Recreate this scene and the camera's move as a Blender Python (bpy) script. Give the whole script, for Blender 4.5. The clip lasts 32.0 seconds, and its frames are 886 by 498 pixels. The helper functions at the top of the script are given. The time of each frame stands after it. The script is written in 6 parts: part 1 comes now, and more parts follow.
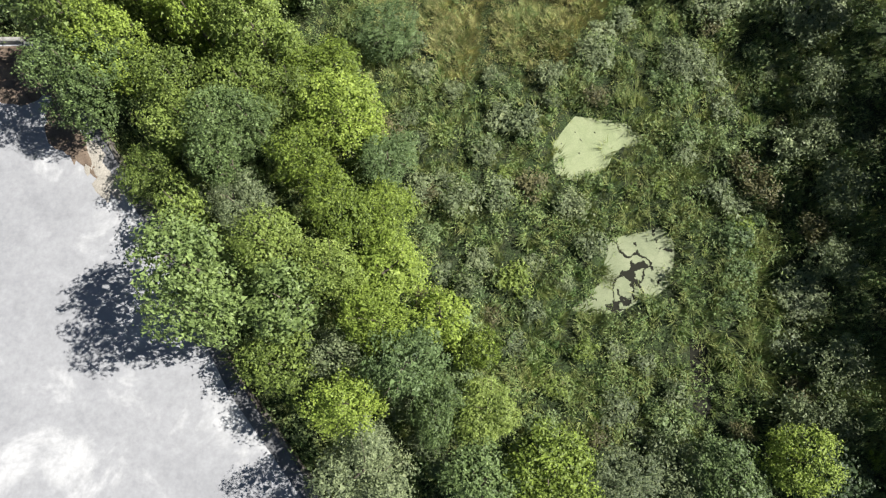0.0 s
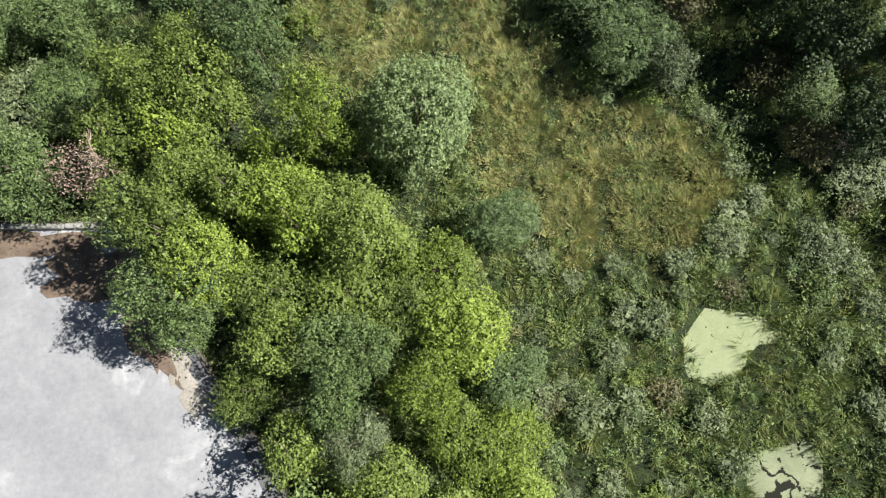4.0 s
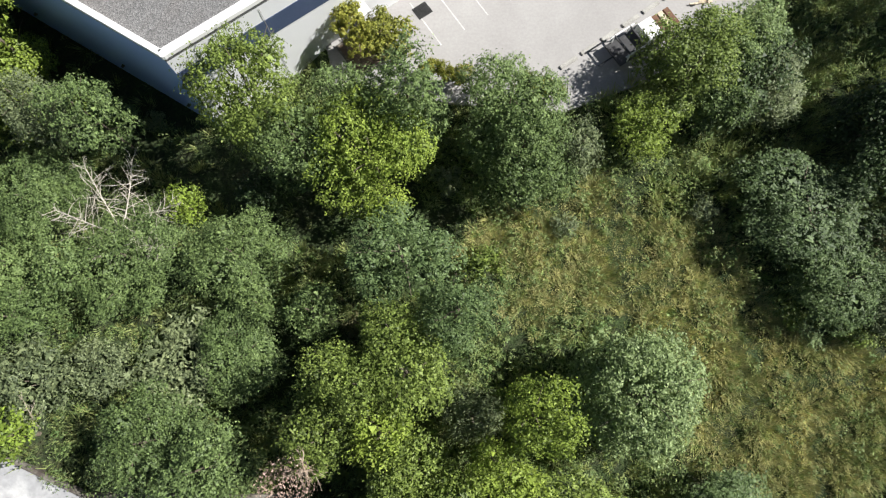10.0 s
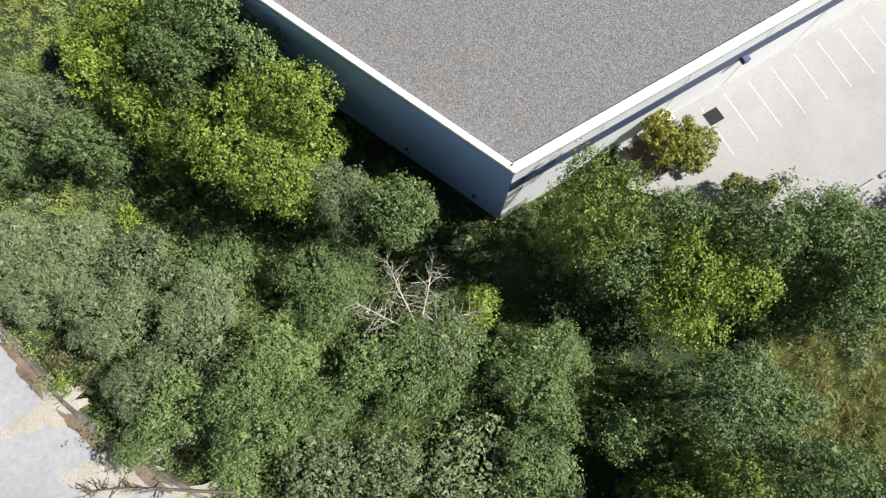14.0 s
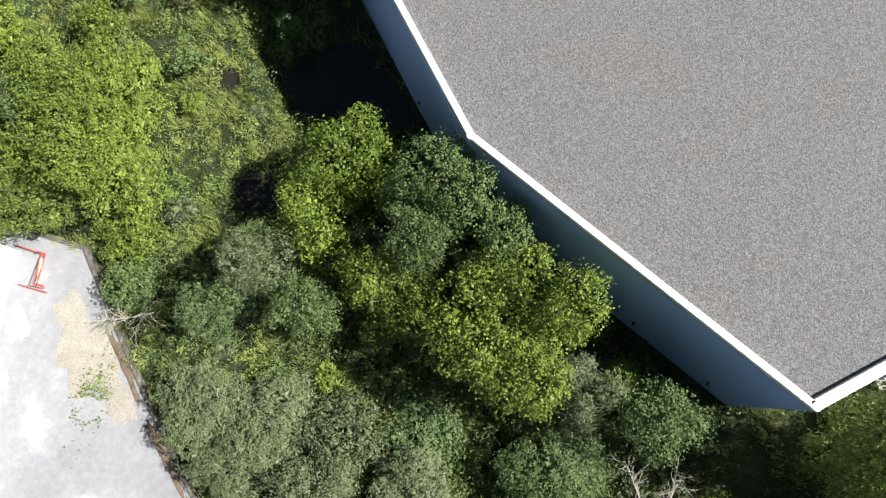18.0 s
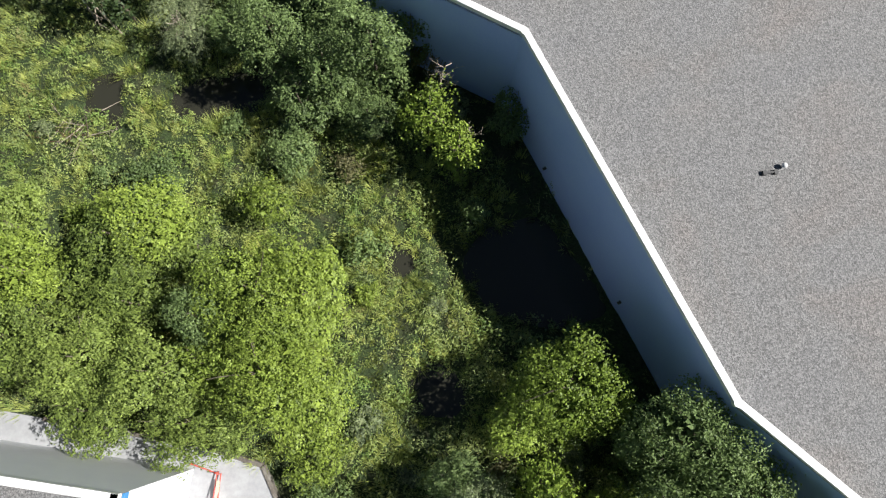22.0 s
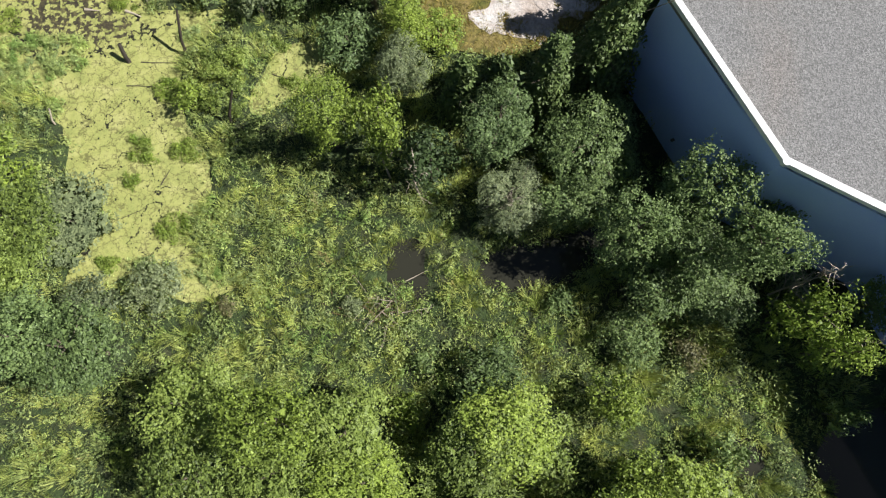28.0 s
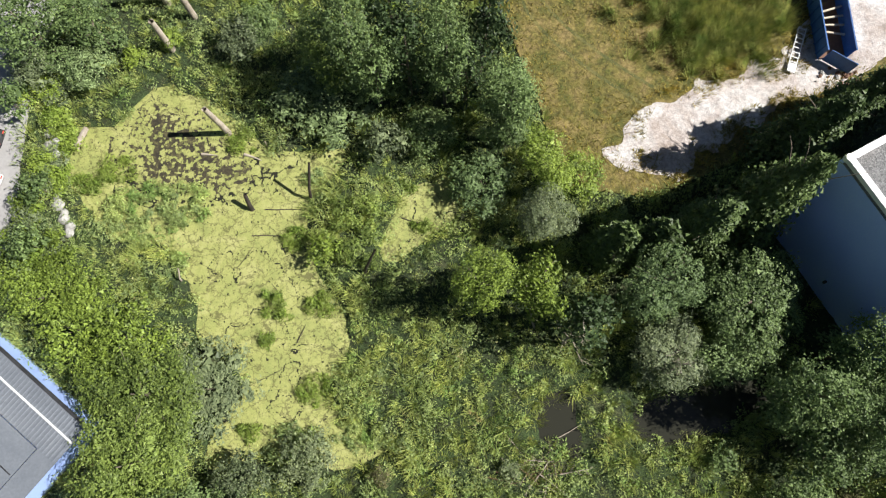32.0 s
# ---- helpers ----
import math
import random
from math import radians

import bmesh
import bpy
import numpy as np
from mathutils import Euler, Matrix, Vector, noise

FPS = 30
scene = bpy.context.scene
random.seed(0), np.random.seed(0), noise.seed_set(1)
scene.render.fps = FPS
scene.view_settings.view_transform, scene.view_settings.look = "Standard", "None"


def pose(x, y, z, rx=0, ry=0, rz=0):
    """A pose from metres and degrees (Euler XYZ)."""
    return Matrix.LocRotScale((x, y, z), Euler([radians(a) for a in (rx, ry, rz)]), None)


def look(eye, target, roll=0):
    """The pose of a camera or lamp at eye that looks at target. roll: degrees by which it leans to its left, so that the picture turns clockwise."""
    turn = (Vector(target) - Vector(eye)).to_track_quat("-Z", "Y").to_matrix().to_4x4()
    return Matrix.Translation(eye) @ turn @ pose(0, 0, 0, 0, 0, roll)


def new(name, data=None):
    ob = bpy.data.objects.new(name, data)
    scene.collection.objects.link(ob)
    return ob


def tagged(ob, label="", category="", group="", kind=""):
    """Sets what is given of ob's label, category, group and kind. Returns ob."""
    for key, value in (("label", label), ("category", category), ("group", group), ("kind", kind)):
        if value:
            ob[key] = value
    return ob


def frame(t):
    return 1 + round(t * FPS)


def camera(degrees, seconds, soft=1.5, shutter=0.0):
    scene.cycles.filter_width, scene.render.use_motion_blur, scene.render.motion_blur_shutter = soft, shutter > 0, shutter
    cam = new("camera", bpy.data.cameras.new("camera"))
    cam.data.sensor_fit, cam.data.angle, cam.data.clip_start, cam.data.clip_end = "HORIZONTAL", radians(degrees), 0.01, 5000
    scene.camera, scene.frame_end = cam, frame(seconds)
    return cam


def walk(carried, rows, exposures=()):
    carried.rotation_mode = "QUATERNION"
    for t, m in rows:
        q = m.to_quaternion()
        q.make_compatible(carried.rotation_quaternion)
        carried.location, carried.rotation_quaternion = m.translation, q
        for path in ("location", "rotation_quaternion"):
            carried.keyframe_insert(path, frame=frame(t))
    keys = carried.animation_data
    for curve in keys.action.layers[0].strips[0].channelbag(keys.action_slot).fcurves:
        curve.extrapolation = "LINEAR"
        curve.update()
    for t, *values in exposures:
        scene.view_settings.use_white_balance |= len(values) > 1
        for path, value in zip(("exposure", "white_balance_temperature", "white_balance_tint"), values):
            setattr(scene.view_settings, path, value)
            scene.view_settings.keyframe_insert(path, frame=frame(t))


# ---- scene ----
cam = camera(73.1, 32.0, soft=1.25)
PATH = [
    (0, -0.00, 0.00, 51.92, 12.94, 0.64, 0.00),
    (0.5, -1.48, 2.31, 51.70, 13.01, 0.60, 0.01),
    (1, -2.98, 4.60, 51.47, 13.04, 0.57, 0.02),
    (1.5, -4.48, 6.78, 51.27, 13.08, 0.46, 0.01),
    (2, -5.85, 9.09, 51.04, 13.05, 0.35, -0.07),
    (2.5, -7.13, 11.47, 50.97, 13.01, 0.25, -0.15),
    (3, -8.34, 13.75, 50.90, 12.98, 0.19, -0.22),
    (3.5, -9.43, 16.02, 50.88, 12.96, 0.18, -0.28),
    (5.5, -13.20, 24.74, 51.35, 12.99, 0.27, -0.39),
    (6, -14.22, 26.88, 51.55, 12.90, 0.22, -0.41),
    (6.5, -15.31, 29.01, 51.71, 12.82, 0.18, -0.44),
    (7, -16.49, 31.02, 51.79, 12.80, 0.15, -0.49),
    (7.5, -17.68, 32.91, 51.80, 12.80, 0.14, -0.51),
    (8, -18.98, 34.71, 51.77, 12.74, 0.11, -0.59),
    (8.5, -20.32, 36.36, 51.70, 12.73, 0.15, -0.64),
    (9, -22.05, 37.88, 51.61, 12.72, 0.10, -0.58),
    (9.5, -24.22, 39.14, 51.58, 12.80, 0.05, -0.72),
    (10, -26.70, 40.16, 51.56, 12.95, 0.02, -0.73),
    (10.5, -29.49, 41.12, 51.60, 13.02, -0.04, -0.01),
    (11, -32.45, 42.12, 51.67, 12.95, -0.05, 0.28),
    (11.5, -35.47, 43.15, 51.83, 12.85, -0.04, 0.63),
    (12, -38.71, 44.20, 51.97, 12.75, -0.16, 2.23),
    (12.5, -41.94, 45.23, 52.05, 12.71, -0.30, 2.94),
    (13, -45.02, 46.28, 52.14, 12.71, -0.36, 3.17),
    (13.5, -47.83, 47.43, 52.27, 12.79, -0.21, 3.50),
    (14, -50.46, 48.58, 52.42, 12.90, 0.06, 4.36),
    (14.5, -53.12, 49.88, 52.41, 12.89, 0.16, 5.12),
    (16.5, -62.20, 55.78, 51.24, 13.42, 0.92, 8.87),
    (17, -64.78, 57.35, 51.23, 13.46, 0.78, 8.77),
    (17.5, -67.30, 59.16, 51.31, 13.42, 0.51, 8.71),
    (18, -69.61, 61.29, 51.41, 13.25, 0.27, 8.67),
    (18.5, -71.79, 63.67, 51.46, 13.01, 0.14, 8.67),
    (19, -73.89, 66.09, 51.52, 12.74, 0.13, 8.62),
    (19.5, -76.07, 68.41, 51.55, 12.60, 0.14, 8.73),
    (20, -78.47, 70.39, 51.55, 12.56, 0.11, 8.75),
    (20.5, -81.06, 72.14, 51.53, 12.57, 0.08, 8.83),
    (21, -83.75, 73.75, 51.49, 12.57, 0.08, 8.95),
    (21.5, -86.44, 75.27, 51.47, 12.59, 0.00, 9.00),
    (22, -88.94, 76.79, 51.37, 12.66, -0.04, 9.15),
    (22.5, -91.45, 78.17, 51.31, 12.78, -0.09, 9.19),
    (23, -94.02, 79.38, 51.18, 12.87, -0.11, 9.27),
    (23.5, -96.67, 80.36, 51.09, 12.90, -0.04, 9.34),
    (24, -99.49, 81.12, 51.08, 12.92, 0.12, 9.29),
    (24.5, -102.60, 81.74, 51.13, 12.84, 0.13, 9.33),
    (25, -105.76, 82.21, 51.26, 12.73, 0.09, 9.37),
    (25.5, -108.88, 82.70, 51.37, 12.67, -0.02, 9.41),
    (27.5, -118.20, 86.73, 50.65, 12.65, -0.13, 9.41),
    (28, -119.76, 88.30, 50.66, 12.60, -0.25, 9.37),
    (28.5, -121.16, 89.88, 50.80, 12.61, -0.26, 9.05),
    (29, -122.80, 91.31, 50.92, 12.66, -0.28, 8.76),
    (29.5, -124.77, 92.54, 51.07, 12.73, -0.37, 8.35),
    (30, -126.99, 93.70, 51.27, 12.75, -0.43, 7.91),
    (30.5, -129.24, 94.84, 51.45, 12.80, -0.42, 7.41),
    (31, -131.47, 96.13, 51.63, 12.77, -0.54, 7.00),
    (31.5, -133.30, 97.59, 51.79, 12.75, -0.63, 6.88),
    (32, -134.81, 99.21, 51.91, 12.74, -0.70, 7.23),
]
walk(cam, [(t, pose(x, y, z, rx, ry, rz)) for t, x, y, z, rx, ry, rz in PATH])

# ---- light ----
SUN_FROM = Vector((0.987, 0.158, 1.0)).normalized()
world = bpy.data.worlds.new("sky")
scene.world = world
world.use_nodes = True
sky = world.node_tree.nodes.new("ShaderNodeTexSky")
sky.sky_type, sky.sun_disc = "NISHITA", False
sky.sun_elevation, sky.sun_rotation = radians(45), math.atan2(SUN_FROM.x, SUN_FROM.y)
sky.air_density, sky.dust_density, sky.ozone_density = 1.0, 0.6, 1.2
backdrop = world.node_tree.nodes["Background"]
backdrop.inputs["Strength"].default_value = 0.028
world.node_tree.links.new(sky.outputs["Color"], backdrop.inputs["Color"])
sun = new("sun", bpy.data.lights.new("sun", "SUN"))
sun.data.energy, sun.data.angle, sun.data.color = 5.0, radians(0.53), (1.0, 0.975, 0.93)
sun.matrix_world = look(SUN_FROM * 200, (0, 0, 0))
scene.view_settings.exposure = 0.72


# ---- materials ----
def material(name):
    m = bpy.data.materials.new(name)
    m.use_nodes = True
    nt = m.node_tree
    return m, nt, nt.nodes["Principled BSDF"]


def node(nt, kind, **values):
    n = nt.nodes.new(kind)
    for key, value in values.items():
        n.inputs[key].default_value = value
    return n


def ramp(nt, fac, stops):
    r = nt.nodes.new("ShaderNodeValToRGB")
    while len(r.color_ramp.elements) < len(stops):
        r.color_ramp.elements.new(0.5)
    for e, (at, c) in zip(r.color_ramp.elements, stops):
        e.position, e.color = at, (*c, 1)
    nt.links.new(fac, r.inputs["Fac"])
    return r.outputs["Color"]


def mixed(nt, fac, a, b, mode="MIX"):
    m = nt.nodes.new("ShaderNodeMix")
    m.data_type, m.blend_type = "RGBA", mode
    for socket, value in ((m.inputs["Factor"], fac), (m.inputs[6], a), (m.inputs[7], b)):
        if isinstance(value, bpy.types.NodeSocket):
            nt.links.new(value, socket)
        else:
            socket.default_value = value if isinstance(value, float) else (*value, 1)
    return m.outputs[2]


def coords(nt):
    g = nt.nodes.new("ShaderNodeNewGeometry")
    return g.outputs["Position"]


def noise_fac(nt, scale, detail=4.0, rough=0.6, warp=0.0):
    n = node(nt, "ShaderNodeTexNoise", Scale=scale, Detail=detail, Roughness=rough, Distortion=warp)
    nt.links.new(coords(nt), n.inputs["Vector"])
    return n.outputs["Fac"]


def bumped(nt, p, fac, strength, distance):
    b = node(nt, "ShaderNodeBump", Strength=strength, Distance=distance)
    nt.links.new(fac, b.inputs["Height"])
    nt.links.new(b.outputs["Normal"], p.inputs["Normal"])


def surface(name, stops, scale, fine=None, rough=0.85, bump=0.3, size=0.02, metal=0.0, amount=0.35):
    """A rough surface: coarse patches of the ramp's colours, with a finer grain over them."""
    m, nt, p = material(name)
    colour = ramp(nt, noise_fac(nt, scale, 6.0, 0.65, 0.4), stops)
    if fine:
        f = noise_fac(nt, fine, 5.0, 0.7)
        colour = mixed(nt, amount, colour, ramp(nt, f, [(0.3, (0.15, 0.15, 0.15)), (0.7, (0.95, 0.95, 0.95))]), "OVERLAY")
        if bump:
            bumped(nt, p, f, bump, size)
    nt.links.new(colour, p.inputs["Base Color"])
    p.inputs["Roughness"].default_value, p.inputs["Metallic"].default_value = rough, metal
    return m


def foliage(name, dark, mid, light, shine=0.3, through_light=0.2):
    """Leaves: each leaf and each plant has its own shade of the three colours."""
    m, nt, p = material(name)
    dark, mid, light = [(c[0] * 1.02, c[1] * 0.965, c[2] * 1.12) for c in (dark, mid, light)]
    g, o = nt.nodes.new("ShaderNodeNewGeometry"), nt.nodes.new("ShaderNodeObjectInfo")
    add = nt.nodes.new("ShaderNodeMath")
    add.operation = "MULTIPLY_ADD"
    add.inputs[1].default_value = 0.4
    nt.links.new(g.outputs["Random Per Island"], add.inputs[0])
    far = nt.nodes.new("ShaderNodeMath")
    far.operation = "MULTIPLY"
    far.inputs[1].default_value = 0.22
    nt.links.new(o.outputs["Random"], far.inputs[0])
    nt.links.new(far.outputs[0], add.inputs[2])
    shade, tint = [tuple(c * 0.6 for c in dark), tuple(c * 1.15 for c in light)]
    colour = ramp(nt, add.outputs[0], [(0.1, shade), (0.45, mid), (0.9, tint)])
    colour = mixed(nt, 0.25, colour, ramp(nt, noise_fac(nt, 0.35, 3.0), [(0.3, (0.32, 0.36, 0.32)), (0.7, (0.7, 0.66, 0.55))]), "OVERLAY")
    colour = mixed(nt, 0.4, colour, ramp(nt, noise_fac(nt, 1.7, 3.0, 0.6), [(0.32, (0.16, 0.19, 0.17)), (0.5, (0.5, 0.5, 0.48)), (0.68, (0.8, 0.78, 0.7))]), "OVERLAY")
    # leaflets: small cells, each with its own tone and tilt
    cells = node(nt, "ShaderNodeTexVoronoi", Scale=8.0)
    nt.links.new(coords(nt), cells.inputs["Vector"])
    sep = nt.nodes.new("ShaderNodeSeparateColor")
    nt.links.new(cells.outputs["Color"], sep.inputs[0])
    colour = mixed(nt, 0.1, colour, ramp(nt, sep.outputs[0], [(0.0, (0.2, 0.22, 0.2)), (0.5, (0.5, 0.5, 0.48)), (1.0, (0.78, 0.76, 0.66))]), "OVERLAY")
    nt.links.new(colour, p.inputs["Base Color"])
    bumped(nt, p, cells.outputs["Distance"], 0.4, 0.05)
    p.inputs["Roughness"].default_value, p.inputs["Specular IOR Level"].default_value = 0.5, shine
    t = nt.nodes.new("ShaderNodeBsdfTranslucent")
    nt.links.new(colour, t.inputs["Color"])
    mix = node(nt, "ShaderNodeMixShader", Fac=through_light)
    nt.links.new(p.outputs[0], mix.inputs[1])
    nt.links.new(t.outputs[0], mix.inputs[2])
    nt.links.new(mix.outputs[0], nt.nodes["Material Output"].inputs["Surface"])
    return m


LEAF = {
    "bright": foliage("bright_leaves", (0.155, 0.236, 0.037), (0.283, 0.398, 0.062), (0.46, 0.555, 0.124)),
    "green": foliage("green_leaves", (0.113, 0.184, 0.057), (0.203, 0.303, 0.097), (0.341, 0.428, 0.164)),
    "willow": foliage("willow_leaves", (0.14, 0.195, 0.09), (0.245, 0.31, 0.14), (0.39, 0.44, 0.23)),
    # leaf colour darkened to stand in for the wood edge's deep shade
    "shady": foliage("shade_darkened_leaves", (0.04, 0.075, 0.025), (0.069, 0.115, 0.039), (0.115, 0.172, 0.057)),
    "yellow": foliage("yellow_leaves", (0.165, 0.26, 0.036), (0.275, 0.4, 0.058), (0.415, 0.525, 0.11)),
    "pale": foliage("pale_leaves", (0.16, 0.24, 0.085), (0.28, 0.39, 0.15), (0.44, 0.54, 0.26)),
    "silver": foliage("silver_leaves", (0.125, 0.2, 0.055), (0.22, 0.32, 0.09), (0.37, 0.47, 0.17), 0.4),
    "cedar": foliage("cedar_sprays", (0.075, 0.12, 0.038), (0.13, 0.2, 0.06), (0.23, 0.3, 0.105)),
    "fresh": foliage("fresh_green_leaves", (0.13, 0.2, 0.042), (0.24, 0.335, 0.068), (0.38, 0.46, 0.13)),
    "golden": foliage("golden_leaves", (0.16, 0.2, 0.03), (0.28, 0.31, 0.05), (0.5, 0.42, 0.09)),
    "teal": foliage("bluish_green_leaves", (0.1, 0.17, 0.058), (0.17, 0.26, 0.09), (0.27, 0.36, 0.15)),
    "brush": foliage("brush_leaves", (0.127, 0.14, 0.052), (0.2, 0.2, 0.085), (0.31, 0.29, 0.14)),
}


def grass_material(name, colours, scale=0.45):
    """Grass: patches of the colours that blend into one another, with a shade of its own for each blade."""
    m, nt, p = material(name)
    colour = ramp(nt, noise_fac(nt, scale, 5.0, 0.7, 0.8), [(0.3 + 0.4 * k / (len(colours) - 1), c) for k, c in enumerate(colours)])
    colour = mixed(nt, 0.55, colour, ramp(nt, noise_fac(nt, 1.5, 4.0, 0.7), [(0.34, (0.18, 0.2, 0.18)), (0.5, (0.5, 0.5, 0.48)), (0.66, (0.8, 0.78, 0.72))]), "OVERLAY")
    colour = mixed(nt, 0.5, colour, ramp(nt, noise_fac(nt, 0.22, 5.0, 0.65), [(0.36, (0.26, 0.32, 0.24)), (0.5, (0.5, 0.5, 0.48)), (0.64, (0.7, 0.67, 0.56))]), "OVERLAY")
    g = nt.nodes.new("ShaderNodeNewGeometry")
    colour = mixed(nt, 0.42, colour, ramp(nt, g.outputs["Random Per Island"], [(0.0, (0.2, 0.22, 0.18)), (0.55, (0.5, 0.52, 0.47)), (1.0, (0.86, 0.84, 0.78))]), "OVERLAY")
    nt.links.new(colour, p.inputs["Base Color"])
    p.inputs["Roughness"].default_value, p.inputs["Specular IOR Level"].default_value = 0.55, 0.3
    t = nt.nodes.new("ShaderNodeBsdfTranslucent")
    nt.links.new(colour, t.inputs["Color"])
    mix = node(nt, "ShaderNodeMixShader", Fac=0.3)
    nt.links.new(p.outputs[0], mix.inputs[1])
    nt.links.new(t.outputs[0], mix.inputs[2])
    nt.links.new(mix.outputs[0], nt.nodes["Material Output"].inputs["Surface"])
    return m


REED = grass_material("reed_blades", [(0.1, 0.18, 0.05), (0.19, 0.27, 0.085), (0.33, 0.35, 0.15), (0.22, 0.3, 0.12), (0.5, 0.42, 0.24)], 0.6)
MEADOW_BLADE = grass_material("meadow_blades", [(0.17, 0.26, 0.085), (0.31, 0.35, 0.14), (0.47, 0.43, 0.22), (0.26, 0.34, 0.13), (0.6, 0.54, 0.36)], 0.9)
SEDGE = grass_material("sedge_blades", [(0.140, 0.232, 0.070), (0.252, 0.328, 0.084), (0.405, 0.437, 0.140), (0.280, 0.355, 0.112), (0.532, 0.437, 0.211)], 0.7)
DRY_BLADE = grass_material("dry_blades", [(0.15, 0.17, 0.025), (0.25, 0.21, 0.04), (0.35, 0.27, 0.08), (0.22, 0.2, 0.04), (0.4, 0.31, 0.12)], 0.4)
TALL_BLADE = grass_material("tall_grass_blades", [(0.14, 0.2, 0.05), (0.22, 0.27, 0.07), (0.36, 0.36, 0.12), (0.24, 0.29, 0.08)], 0.5)
LUSH_BLADE = grass_material("lush_blades", [(0.14, 0.22, 0.04), (0.2, 0.27, 0.05), (0.26, 0.31, 0.1)], 0.5)
BRAMBLE = grass_material("bramble_leaves", [(0.09, 0.155, 0.06), (0.15, 0.235, 0.085), (0.25, 0.305, 0.12), (0.17, 0.25, 0.11), (0.34, 0.32, 0.18)], 0.5)
HERB = grass_material("herb_leaves", [(0.142, 0.236, 0.070), (0.228, 0.334, 0.098), (0.356, 0.417, 0.154), (0.214, 0.292, 0.126), (0.427, 0.390, 0.197)], 0.3)
BARK = surface("bark", [(0.3, (0.09, 0.07, 0.05)), (0.7, (0.2, 0.17, 0.13))], 2.0, 30.0, 0.9, 0.6, 0.03)
DEAD_WOOD = surface("dead_wood", [(0.3, (0.26, 0.21, 0.16)), (0.7, (0.5, 0.44, 0.36))], 1.5, 25.0, 0.9, 0.5, 0.02)
PALE_WOOD = surface("bleached_wood", [(0.3, (0.4, 0.36, 0.3)), (0.7, (0.62, 0.58, 0.5))], 1.5, 25.0, 0.9, 0.5, 0.02)
PINK_WOOD = surface("dry_pinkish_twigs", [(0.3, (0.36, 0.27, 0.2)), (0.7, (0.58, 0.47, 0.38))], 1.5, 25.0, 0.9, 0.5, 0.02)
WET_WOOD = surface("wet_wood", [(0.3, (0.02, 0.016, 0.013)), (0.7, (0.06, 0.045, 0.035))], 1.5, 25.0, 0.7, 0.5, 0.02)
SOIL = surface("mossy_marsh_soil", [(0.28, (0.02, 0.038, 0.012)), (0.42, (0.045, 0.072, 0.02)), (0.55, (0.03, 0.045, 0.015)), (0.72, (0.075, 0.08, 0.035))], 0.6, 5.0, 0.95, 1.0, 0.3, amount=0.8)
FIELD_SOIL = surface("dry_grass_ground", [(0.34, (0.06, 0.07, 0.012)), (0.5, (0.13, 0.11, 0.028)), (0.66, (0.2, 0.15, 0.055))], 0.5, 2.6, 0.95, 0.8, 0.2, amount=0.75)
CONCRETE = surface("concrete_pavement", [(0.3, (0.285, 0.288, 0.3)), (0.55, (0.355, 0.357, 0.368)), (0.66, (0.53, 0.53, 0.53))], 0.14, 2.0, 0.85, 0.1, 0.01, amount=0.15)
LOT = surface("parking_pavement", [(0.25, (0.3, 0.288, 0.28)), (0.5, (0.345, 0.333, 0.325)), (0.75, (0.385, 0.375, 0.365))], 0.15, 4.0, 0.88, 0.1, 0.01, amount=0.12)
ASPHALT = surface("dark_asphalt_gutter", [(0.3, (0.1, 0.1, 0.105)), (0.7, (0.19, 0.19, 0.195))], 0.7, 10.0, 0.9, 0.3, 0.01)
KERB = surface("grey_kerb_concrete", [(0.35, (0.075, 0.06, 0.05)), (0.55, (0.15, 0.135, 0.115)), (0.72, (0.3, 0.285, 0.26))], 0.8, 6.0, 0.9, 0.3, 0.01)
SAND = surface("sand_wash", [(0.3, (0.33, 0.3, 0.25)), (0.7, (0.43, 0.395, 0.34))], 0.5, 8.0, 0.95, 0.5, 0.03)
MUD_SOIL = surface("rotting_mud", [(0.4, (0.022, 0.018, 0.011)), (0.55, (0.055, 0.046, 0.022)), (0.68, (0.14, 0.13, 0.05))], 1.8, 9.0, 0.7, 0.8, 0.03, amount=0.7)
LITTER = surface("brown_leaf_litter", [(0.3, (0.1, 0.07, 0.05)), (0.7, (0.24, 0.18, 0.13))], 0.8, 9.0, 0.95, 0.5, 0.03)
GRAVEL = surface("white_gravel", [(0.34, (0.32, 0.26, 0.22)), (0.46, (0.43, 0.375, 0.345)), (0.58, (0.52, 0.49, 0.47)), (0.7, (0.66, 0.64, 0.63))], 0.3, 3.0, 0.95, 1.0, 0.12, amount=0.45)
# blue of skylit shade put into the wall colour; the front is left white
SHADE_BLUE_WALL = surface("shade_blue_tilt_up_concrete", [(0.3, (0.35, 0.49, 0.93)), (0.7, (0.41, 0.55, 0.96))], 0.15, 8.0, 0.7, 0.1, 0.005, amount=0.08)
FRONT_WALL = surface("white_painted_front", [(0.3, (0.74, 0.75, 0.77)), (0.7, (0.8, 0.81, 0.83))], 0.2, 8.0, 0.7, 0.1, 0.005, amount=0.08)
CAP = surface("white_metal_coping", [(0.3, (0.78, 0.78, 0.77)), (0.7, (0.84, 0.84, 0.83))], 0.5, 10.0, 0.5, 0.05, 0.002, amount=0.05)
BLUE_BAND = surface("blue_painted_band", [(0.3, (0.05, 0.22, 0.5)), (0.7, (0.07, 0.27, 0.56))], 0.5, 8.0, 0.6, 0.05, 0.002, amount=0.1)
NAVY_BAND = surface("navy_painted_band", [(0.3, (0.05, 0.075, 0.14)), (0.7, (0.065, 0.09, 0.165))], 0.5, 8.0, 0.6, 0.05, 0.002, amount=0.1)
